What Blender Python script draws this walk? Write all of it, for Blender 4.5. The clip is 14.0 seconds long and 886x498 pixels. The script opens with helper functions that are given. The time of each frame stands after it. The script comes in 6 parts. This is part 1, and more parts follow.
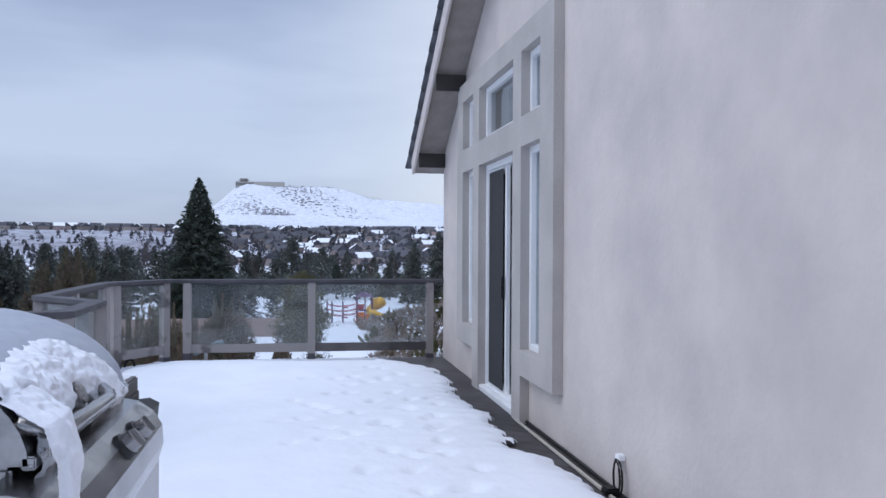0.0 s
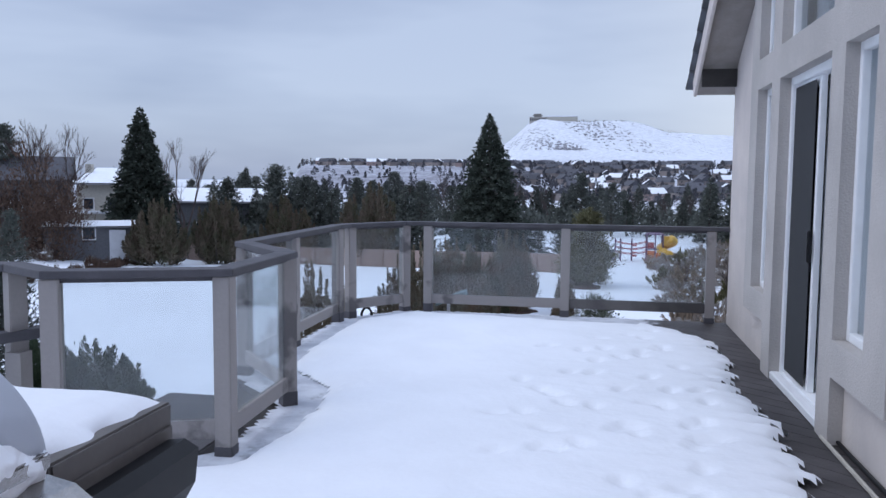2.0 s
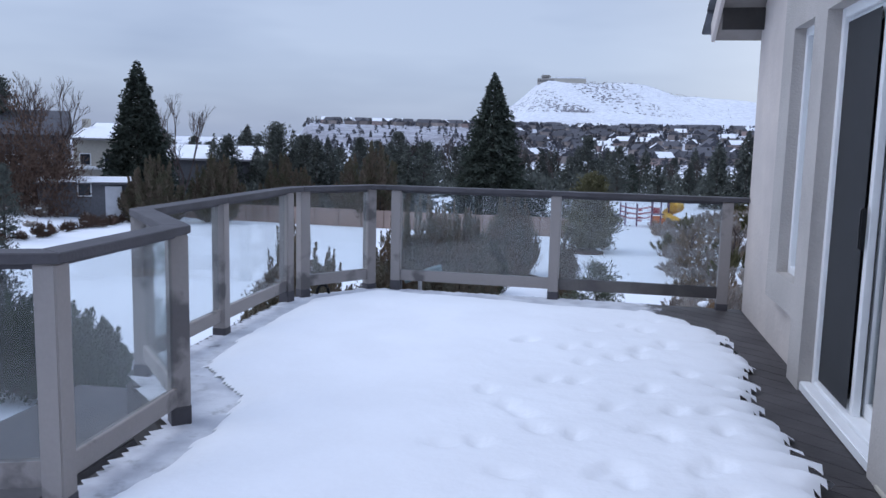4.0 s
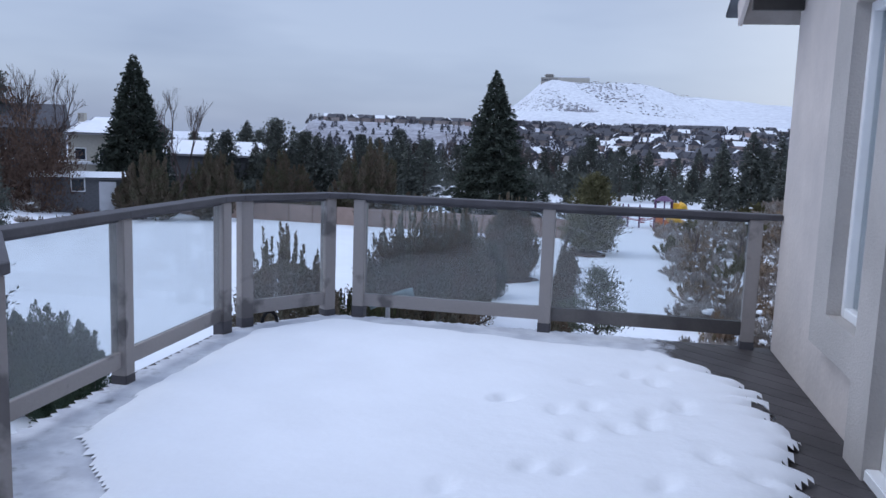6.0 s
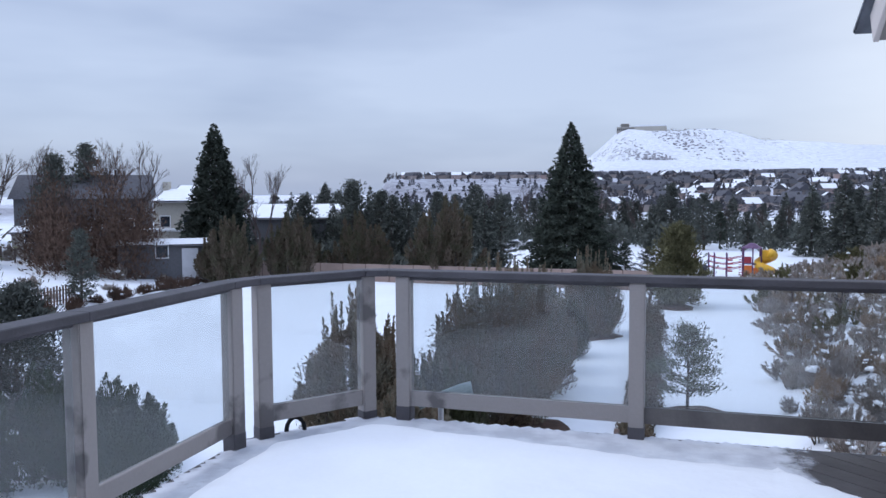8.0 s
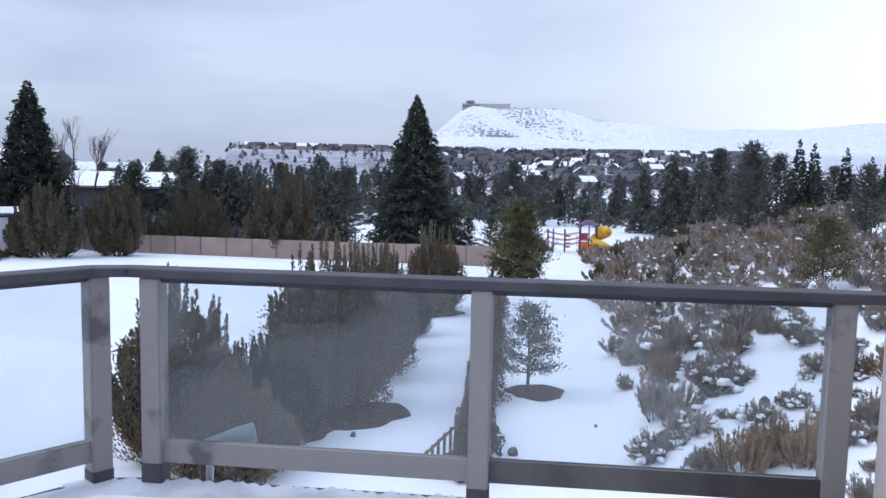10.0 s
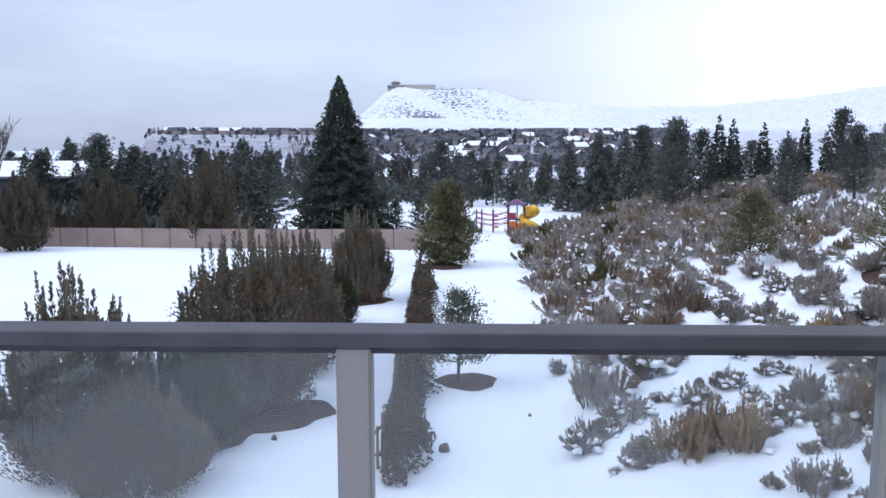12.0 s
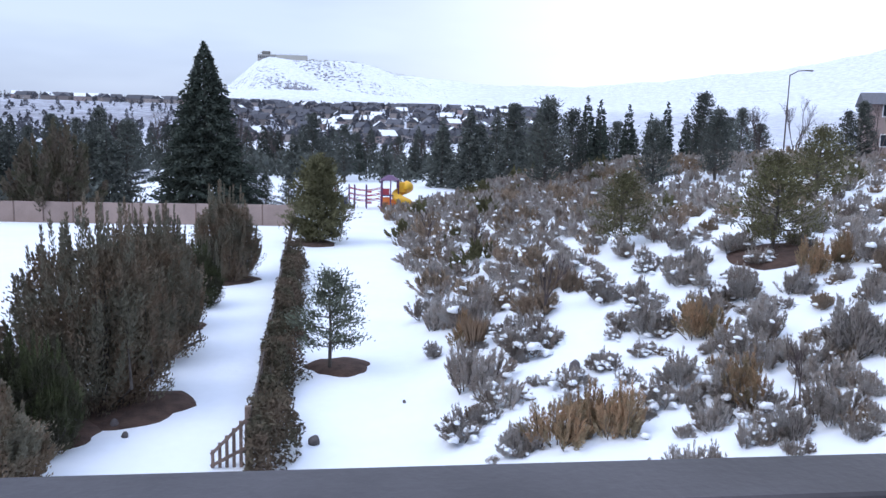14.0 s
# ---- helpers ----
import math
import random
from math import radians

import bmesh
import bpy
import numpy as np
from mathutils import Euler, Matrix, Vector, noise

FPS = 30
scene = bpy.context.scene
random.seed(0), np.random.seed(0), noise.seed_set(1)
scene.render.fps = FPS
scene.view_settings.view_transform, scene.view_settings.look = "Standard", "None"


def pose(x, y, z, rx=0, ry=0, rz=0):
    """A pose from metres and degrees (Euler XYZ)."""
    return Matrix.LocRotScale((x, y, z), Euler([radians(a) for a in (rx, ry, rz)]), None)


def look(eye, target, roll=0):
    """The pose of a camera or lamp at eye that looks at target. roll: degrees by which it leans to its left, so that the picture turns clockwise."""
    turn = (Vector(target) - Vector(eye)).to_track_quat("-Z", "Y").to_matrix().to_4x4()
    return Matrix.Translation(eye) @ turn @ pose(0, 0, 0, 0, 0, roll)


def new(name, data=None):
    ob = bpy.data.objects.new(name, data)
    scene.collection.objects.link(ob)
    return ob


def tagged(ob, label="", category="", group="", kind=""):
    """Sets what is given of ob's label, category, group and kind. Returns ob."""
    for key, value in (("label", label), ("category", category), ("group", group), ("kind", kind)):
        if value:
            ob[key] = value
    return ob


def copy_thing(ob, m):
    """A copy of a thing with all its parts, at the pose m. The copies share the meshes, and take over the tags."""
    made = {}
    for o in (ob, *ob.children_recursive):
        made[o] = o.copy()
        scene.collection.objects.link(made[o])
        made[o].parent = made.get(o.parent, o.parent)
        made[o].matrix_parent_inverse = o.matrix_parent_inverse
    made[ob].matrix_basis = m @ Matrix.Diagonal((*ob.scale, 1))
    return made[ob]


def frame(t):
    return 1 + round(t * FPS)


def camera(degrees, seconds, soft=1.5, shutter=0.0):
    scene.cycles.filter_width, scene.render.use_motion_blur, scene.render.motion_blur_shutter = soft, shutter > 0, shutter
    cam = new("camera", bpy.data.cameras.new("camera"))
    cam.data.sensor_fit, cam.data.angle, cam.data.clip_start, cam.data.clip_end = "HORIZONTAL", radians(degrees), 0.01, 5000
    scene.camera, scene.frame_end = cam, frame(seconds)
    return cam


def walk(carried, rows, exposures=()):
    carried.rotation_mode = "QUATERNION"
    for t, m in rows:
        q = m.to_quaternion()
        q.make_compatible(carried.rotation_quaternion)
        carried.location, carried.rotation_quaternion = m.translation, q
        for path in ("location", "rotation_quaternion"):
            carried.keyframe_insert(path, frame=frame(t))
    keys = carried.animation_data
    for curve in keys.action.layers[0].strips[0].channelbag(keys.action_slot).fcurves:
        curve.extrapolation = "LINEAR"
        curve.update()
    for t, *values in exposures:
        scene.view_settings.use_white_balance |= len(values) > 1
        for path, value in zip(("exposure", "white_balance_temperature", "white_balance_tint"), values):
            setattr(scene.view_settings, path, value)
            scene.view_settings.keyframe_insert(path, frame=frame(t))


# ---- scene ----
import itertools

cam = camera(56.8, 14.0)
PATH = [
    (0, (-1.747, -9.941, 1.362), (-1.402, -7.971, 1.355), 0.3),
    (0.5, (-1.613, -9.516, 1.37), (-1.566, -7.52, 1.243), 1.7),
    (1, (-1.483, -9.146, 1.387), (-1.659, -7.162, 1.204), 1.3),
    (1.5, (-1.405, -8.74, 1.386), (-1.528, -6.765, 1.096), 0.4),
    (2, (-1.354, -8.451, 1.407), (-1.707, -6.49, 1.237), 0.5),
    (2.5, (-1.34, -8.048, 1.402), (-1.632, -6.084, 1.166), 0.3),
    (3, (-1.308, -7.738, 1.393), (-1.521, -5.772, 1.093), 0.8),
    (3.5, (-1.265, -7.489, 1.378), (-1.619, -5.538, 1.115), 1.1),
    (6, (-1.258, -5.994, 1.404), (-1.623, -4.046, 1.135), 2.0),
    (6.5, (-1.237, -5.746, 1.417), (-1.807, -3.846, 1.165), 2.9),
    (7, (-1.294, -5.409, 1.427), (-1.905, -3.515, 1.226), 2.0),
    (7.5, (-1.354, -5.13, 1.435), (-1.845, -3.196, 1.304), 0.9),
    (8, (-1.363, -4.831, 1.446), (-1.921, -2.915, 1.307), -0.3),
    (8.5, (-1.438, -4.458, 1.472), (-1.865, -2.511, 1.301), -1.0),
    (8.7, (-1.444, -4.316, 1.474), (-1.752, -2.35, 1.277), -1.1),
    (10.8, (-1.45, -2.869, 1.395), (-1.632, -0.887, 1.193), 1.3),
    (11, (-1.393, -2.77, 1.413), (-1.588, -0.795, 1.167), 1.3),
    (11.5, (-1.393, -2.418, 1.436), (-1.306, -0.438, 1.168), -0.8),
    (12, (-1.349, -2.093, 1.427), (-1.367, -0.108, 1.183), 0.0),
    (12.5, (-1.334, -1.873, 1.439), (-1.291, 0.107, 1.154), 1.4),
    (13, (-1.375, -1.613, 1.456), (-1.207, 0.362, 1.187), -0.5),
    (13.5, (-1.379, -1.257, 1.416), (-1.117, 0.712, 1.188), 0.7),
    (14, (-1.319, -0.954, 1.41), (-1.028, 1.001, 1.11), 1.5),
]

# ---- world, sun, exposure ----
EXPOSURES = [(0, -0.03, 6400, 10), (2, -0.08, 6350, 10), (3, -0.18, 6300, 10), (3.7, -0.12, 6250, 10), (5, -0.15, 6200, 10), (6.5, -0.22, 6200, 10), (7.5, 0.03, 6350, 10), (8.7, 0.03, 6350, 10), (10.8, 0.28, 6550, 10), (13, 0.30, 6400, 10), (14, 0.36, 6350, 10)]
walk(cam, [(t, look(eye, target, roll)) for t, eye, target, roll in PATH], EXPOSURES)

world = bpy.data.worlds.new("world")
scene.world = world
world.use_nodes = True
wn, wl = world.node_tree.nodes, world.node_tree.links
wn.clear()


def wnode(kind, **kw):
    n = wn.new(kind)
    for k, v in kw.items():
        if k == "op":
            n.operation = v
        elif k == "ins":
            for i, val in v.items():
                n.inputs[i].default_value = val
    return n


sky = wn.new("ShaderNodeTexSky")
sky.sky_type, sky.sun_disc = "NISHITA", False
sky.sun_elevation, sky.sun_rotation = radians(50), radians(-106)
tc = wn.new("ShaderNodeTexCoord")
stretch = wn.new("ShaderNodeMapping")
stretch.inputs["Scale"].default_value = (1.0, 1.0, 4.5)
clouds = wn.new("ShaderNodeTexNoise")
clouds.inputs["Scale"].default_value, clouds.inputs["Detail"].default_value, clouds.inputs["Roughness"].default_value = 1.7, 4, 0.5
wl.new(tc.outputs["Generated"], stretch.inputs[0])
wl.new(stretch.outputs[0], clouds.inputs["Vector"])
cr = wn.new("ShaderNodeValToRGB")
cr.color_ramp.elements[0].position, cr.color_ramp.elements[0].color = 0.36, (0.40, 0.49, 0.72, 1)
cr.color_ramp.elements[1].position, cr.color_ramp.elements[1].color = 0.66, (0.66, 0.765, 1.0, 1)
wl.new(clouds.outputs["Fac"], cr.inputs[0])
# the thin, bright part of the overcast to the east
sunward = wnode("ShaderNodeVectorMath", op="DOT_PRODUCT")
sunward.inputs[1].default_value = (0.66, 0.72, 0.2)
wl.new(tc.outputs["Generated"], sunward.inputs[0])
sr = wn.new("ShaderNodeMapRange")
sr.interpolation_type = "SMOOTHSTEP"
for k, v in zip((1, 2, 3, 4), (0.70, 1.0, 0.0, 0.85)):
    sr.inputs[k].default_value = v
wl.new(sunward.outputs["Value"], sr.inputs[0])
mixb = wn.new("ShaderNodeMix")
mixb.data_type = "RGBA"
mixb.inputs["B"].default_value = (1.25, 1.3, 1.38, 1)
wl.new(sr.outputs[0], mixb.inputs["Factor"])
wl.new(cr.outputs[0], mixb.inputs["A"])
bg1, bg2, add = wn.new("ShaderNodeBackground"), wn.new("ShaderNodeBackground"), wn.new("ShaderNodeAddShader")
bg1.inputs[1].default_value = 0.02
wl.new(sky.outputs[0], bg1.inputs[0])
# an overcast sky is brightest overhead
zen, zr_ = wn.new("ShaderNodeSeparateXYZ"), wn.new("ShaderNodeMapRange")
zr_.interpolation_type = "SMOOTHSTEP"
for k, v in zip((1, 2, 3, 4), (0.30, 0.95, 0.74, 1.75)):
    zr_.inputs[k].default_value = v
wl.new(tc.outputs["Generated"], zen.inputs[0])
wl.new(zen.outputs[2], zr_.inputs[0])
wl.new(zr_.outputs[0], bg2.inputs[1])
wl.new(mixb.outputs["Result"], bg2.inputs[0])
wl.new(bg1.outputs[0], add.inputs[0])
wl.new(bg2.outputs[0], add.inputs[1])
wl.new(add.outputs[0], wn.new("ShaderNodeOutputWorld").inputs[0])

sun = new("sun", bpy.data.lights.new("sun", "SUN"))
sun.data.energy, sun.data.angle, sun.data.color = 0.85, radians(40), (1.0, 0.97, 0.95)
sun.matrix_world = look((-50, -14, 62), (0, 0, 0))

# ---- materials ----


def mat(name, base, rough=0.8, metal=0.0, var=0.25, scale=6.0, fine=60.0, bump=0.0, bscale=None, second=None, snow=0.0, tint=0.0, coord="Object", spec=0.5, sc=(1, 1, 1), ramp=(0.4, 0.62)):
    """A surface with coarse and fine variation, relief, an optional second colour, and snow lying on what faces up."""
    m = bpy.data.materials.new(name)
    m.use_nodes = True
    n, l = m.node_tree.nodes, m.node_tree.links
    b = n["Principled BSDF"]
    b.inputs["Roughness"].default_value, b.inputs["Metallic"].default_value = rough, metal
    b.inputs["Specular IOR Level"].default_value = spec
    c = n.new("ShaderNodeTexCoord")
    mp = n.new("ShaderNodeMapping")
    mp.inputs["Scale"].default_value = sc
    l.new(c.outputs[coord] if coord != "World" else n.new("ShaderNodeNewGeometry").outputs["Position"], mp.inputs[0])
    big, small = n.new("ShaderNodeTexNoise"), n.new("ShaderNodeTexNoise")
    big.inputs["Scale"].default_value, big.inputs["Detail"].default_value = scale, 5
    small.inputs["Scale"].default_value, small.inputs["Detail"].default_value = fine, 3
    l.new(mp.outputs[0], big.inputs["Vector"])
    l.new(mp.outputs[0], small.inputs["Vector"])
    mix = n.new("ShaderNodeMix")
    mix.data_type = "RGBA"
    other = second or tuple(v * (1 - var) for v in base)
    mix.inputs["A"].default_value, mix.inputs["B"].default_value = (*base, 1), (*other, 1)
    rp = n.new("ShaderNodeValToRGB")
    rp.color_ramp.elements[0].position, rp.color_ramp.elements[1].position = ramp
    l.new(big.outputs["Fac"], rp.inputs[0])
    l.new(rp.outputs[0], mix.inputs["Factor"])
    hs = n.new("ShaderNodeHueSaturation")
    ma = n.new("ShaderNodeMath")
    ma.operation = "MULTIPLY_ADD"
    ma.inputs[1].default_value, ma.inputs[2].default_value = var * 1.2, 1 - var * 0.6
    l.new(small.outputs["Fac"], ma.inputs[0])
    out = ma.outputs[0]
    if tint:
        oi = n.new("ShaderNodeObjectInfo")
        m2 = n.new("ShaderNodeMath")
        m2.operation = "MULTIPLY_ADD"
        m2.inputs[1].default_value, m2.inputs[2].default_value = tint, 1 - tint / 2
        l.new(oi.outputs["Random"], m2.inputs[0])
        m3 = n.new("ShaderNodeMath")
        m3.operation = "MULTIPLY"
        l.new(out, m3.inputs[0])
        l.new(m2.outputs[0], m3.inputs[1])
        out = m3.outputs[0]
    l.new(mix.outputs["Result"], hs.inputs["Color"])
    l.new(out, hs.inputs["Value"])
    col = hs.outputs[0]
    if snow:
        g = n.new("ShaderNodeNewGeometry")
        sep = n.new("ShaderNodeSeparateXYZ")
        l.new(g.outputs["True Normal"], sep.inputs[0])
        ab = n.new("ShaderNodeMath")
        ab.operation = "ABSOLUTE"
        l.new(sep.outputs[2], ab.inputs[0])
        mu = n.new("ShaderNodeMath")
        mu.operation = "MULTIPLY"
        l.new(ab.outputs[0], mu.inputs[0])
        l.new(g.outputs["Random Per Island"], mu.inputs[1])
        gt = n.new("ShaderNodeMath")
        gt.operation = "GREATER_THAN"
        gt.inputs[1].default_value = 1 - snow
        l.new(mu.outputs[0], gt.inputs[0])
        sm = n.new("ShaderNodeMix")
        sm.data_type = "RGBA"
        sm.inputs["B"].default_value = (0.8, 0.84, 0.9, 1)
        l.new(gt.outputs[0], sm.inputs["Factor"])
        l.new(col, sm.inputs["A"])
        col = sm.outputs["Result"]
    l.new(col, b.inputs["Base Color"])
    if bump:
        bp = n.new("ShaderNodeBump")
        bp.inputs["Distance"].default_value = bump
        bp.inputs["Strength"].default_value = 1.0
        bn = n.new("ShaderNodeTexNoise")
        bn.inputs["Scale"].default_value, bn.inputs["Detail"].default_value = bscale or fine, 4
        l.new(mp.outputs[0], bn.inputs["Vector"])
        l.new(bn.outputs["Fac"], bp.inputs["Height"])
        l.new(bp.outputs[0], b.inputs["Normal"])
    return m


def glass_mat(name, tint, haze, rough=0.02):
    """A thin pane: clear, with a faint diffuse veil that paints its milky reflection, and a real mirror share."""
    m = bpy.data.materials.new(name)
    m.use_nodes = True
    n, l = m.node_tree.nodes, m.node_tree.links
    n.clear()
    tr, gl, df, fr = n.new("ShaderNodeBsdfTransparent"), n.new("ShaderNodeBsdfGlossy"), n.new("ShaderNodeBsdfDiffuse"), n.new("ShaderNodeLayerWeight")
    tr.inputs[0].default_value = (*tint, 1)
    gl.inputs["Roughness"].default_value = rough
    df.inputs[0].default_value = (0.6, 0.62, 0.66, 1)
    a, b, o = n.new("ShaderNodeMixShader"), n.new("ShaderNodeMixShader"), n.new("ShaderNodeOutputMaterial")
    ns, mr = n.new("ShaderNodeTexNoise"), n.new("ShaderNodeMapRange")
    ns.inputs["Scale"].default_value = 2.2
    tcx = n.new("ShaderNodeTexCoord")
    l.new(tcx.outputs["Object"], ns.inputs["Vector"])
    # share of the pale veil that imitates reflected sky and snow
    mr.inputs[3].default_value, mr.inputs[4].default_value = haze * 0.4, haze * 1.6
    l.new(ns.outputs["Fac"], mr.inputs[0])
    l.new(mr.outputs[0], a.inputs[0])
    l.new(tr.outputs[0], a.inputs[1])
    l.new(df.outputs[0], a.inputs[2])
    fr.inputs[0].default_value = 0.5
    pw, sc_ = n.new("ShaderNodeMath"), n.new("ShaderNodeMath")
    pw.operation, sc_.operation = "POWER", "MULTIPLY_ADD"
    pw.inputs[1].default_value, sc_.inputs[1].default_value, sc_.inputs[2].default_value = 5.0, 0.9, 0.045
    l.new(fr.outputs["Facing"], pw.inputs[0])
    l.new(pw.outputs[0], sc_.inputs[0])
    l.new(sc_.outputs[0], b.inputs[0])
    l.new(a.outputs[0], b.inputs[1])
    l.new(gl.outputs[0], b.inputs[2])
    l.new(b.outputs[0], o.inputs[0])
    return m


def ground_mat():
    """Snow with bare, scrubby patches: few near by, many on the far slopes. The far snow has haze painted in."""
    m = mat("ground_snow", (0.80, 0.83, 0.88), 0.75, var=0.05, scale=0.25, fine=3.0, bump=0.03, bscale=1.2, coord="World")
    n, l = m.node_tree.nodes, m.node_tree.links
    b = n["Principled BSDF"]
    col = b.inputs["Base Color"].links[0].from_socket
    geo, vor, big = n.new("ShaderNodeNewGeometry"), n.new("ShaderNodeTexNoise"), n.new("ShaderNodeTexNoise")
    vor.inputs["Scale"].default_value, vor.inputs["Detail"].default_value, vor.inputs["Roughness"].default_value = 0.11, 6, 0.75
    big.inputs["Scale"].default_value, big.inputs["Detail"].default_value = 0.006, 3
    l.new(geo.outputs["Position"], vor.inputs["Vector"])
    l.new(geo.outputs["Position"], big.inputs["Vector"])
    att = n.new("ShaderNodeAttribute")
    att.attribute_name = "scrub"
    s1 = n.new("ShaderNodeMath")
    s1.operation = "ADD"
    l.new(vor.outputs["Fac"], s1.inputs[0])
    l.new(att.outputs["Fac"], s1.inputs[1])
    s2 = n.new("ShaderNodeMath")
    s2.operation = "MULTIPLY_ADD"
    s2.inputs[1].default_value = 0.35
    l.new(big.outputs["Fac"], s2.inputs[0])
    l.new(s1.outputs[0], s2.inputs[2])
    mr = n.new("ShaderNodeMapRange")
    for k, v in zip((1, 2, 3, 4), (0.96, 1.12, 0, 0.8)):
        mr.inputs[k].default_value = v
    l.new(s2.outputs[0], mr.inputs[0])
    # greys the far snow: distance haze mixed into its colour
    thin, tf = n.new("ShaderNodeMix"), n.new("ShaderNodeMapRange")
    thin.data_type = "RGBA"
    thin.inputs["B"].default_value = (0.43, 0.445, 0.50, 1)
    for k, v in zip((1, 2, 3, 4), (0.42, 0.78, 0, 1)):
        tf.inputs[k].default_value = v
    l.new(s1.outputs[0], tf.inputs[0])
    l.new(tf.outputs[0], thin.inputs["Factor"])
    l.new(col, thin.inputs["A"])
    col = thin.outputs["Result"]
    mx = n.new("ShaderNodeMix")
    mx.data_type = "RGBA"
    mx.inputs["B"].default_value = (0.16, 0.15, 0.17, 1)
    l.new(mr.outputs[0], mx.inputs["Factor"])
    l.new(col, mx.inputs["A"])
    l.new(mx.outputs["Result"], b.inputs["Base Color"])
    return m


def film_mat():
    """Thin, half-melted snow on the boards: broken up where its cover is low."""
    m = mat("thin_snow", (0.70, 0.725, 0.78), 0.7, var=0.08, scale=5.0, fine=30, bump=0.003, bscale=30, coord="World", second=(0.52, 0.54, 0.60))
    n, l = m.node_tree.nodes, m.node_tree.links
    b, out = n["Principled BSDF"], n["Material Output"]
    att, ns, geo = n.new("ShaderNodeAttribute"), n.new("ShaderNodeTexNoise"), n.new("ShaderNodeNewGeometry")
    att.attribute_name = "cover"
    ns.inputs["Scale"].default_value, ns.inputs["Detail"].default_value, ns.inputs["Roughness"].default_value = 7.0, 5, 0.6
    l.new(geo.outputs["Position"], ns.inputs["Vector"])
    ad, mr = n.new("ShaderNodeMath"), n.new("ShaderNodeMapRange")
    ad.operation, mr.interpolation_type = "ADD", "SMOOTHSTEP"
    l.new(att.outputs["Fac"], ad.inputs[0])
    l.new(ns.outputs["Fac"], ad.inputs[1])
    for k, v in zip((1, 2, 3, 4), (0.80, 1.20, 0.0, 0.92)):
        mr.inputs[k].default_value = v
    l.new(ad.outputs[0], mr.inputs[0])
    tr, mx = n.new("ShaderNodeBsdfTransparent"), n.new("ShaderNodeMixShader")
    l.new(mr.outputs[0], mx.inputs[0])
    l.new(tr.outputs[0], mx.inputs[1])
    l.new(b.outputs[0], mx.inputs[2])
    l.new(mx.outputs[0], out.inputs[0])
    return m


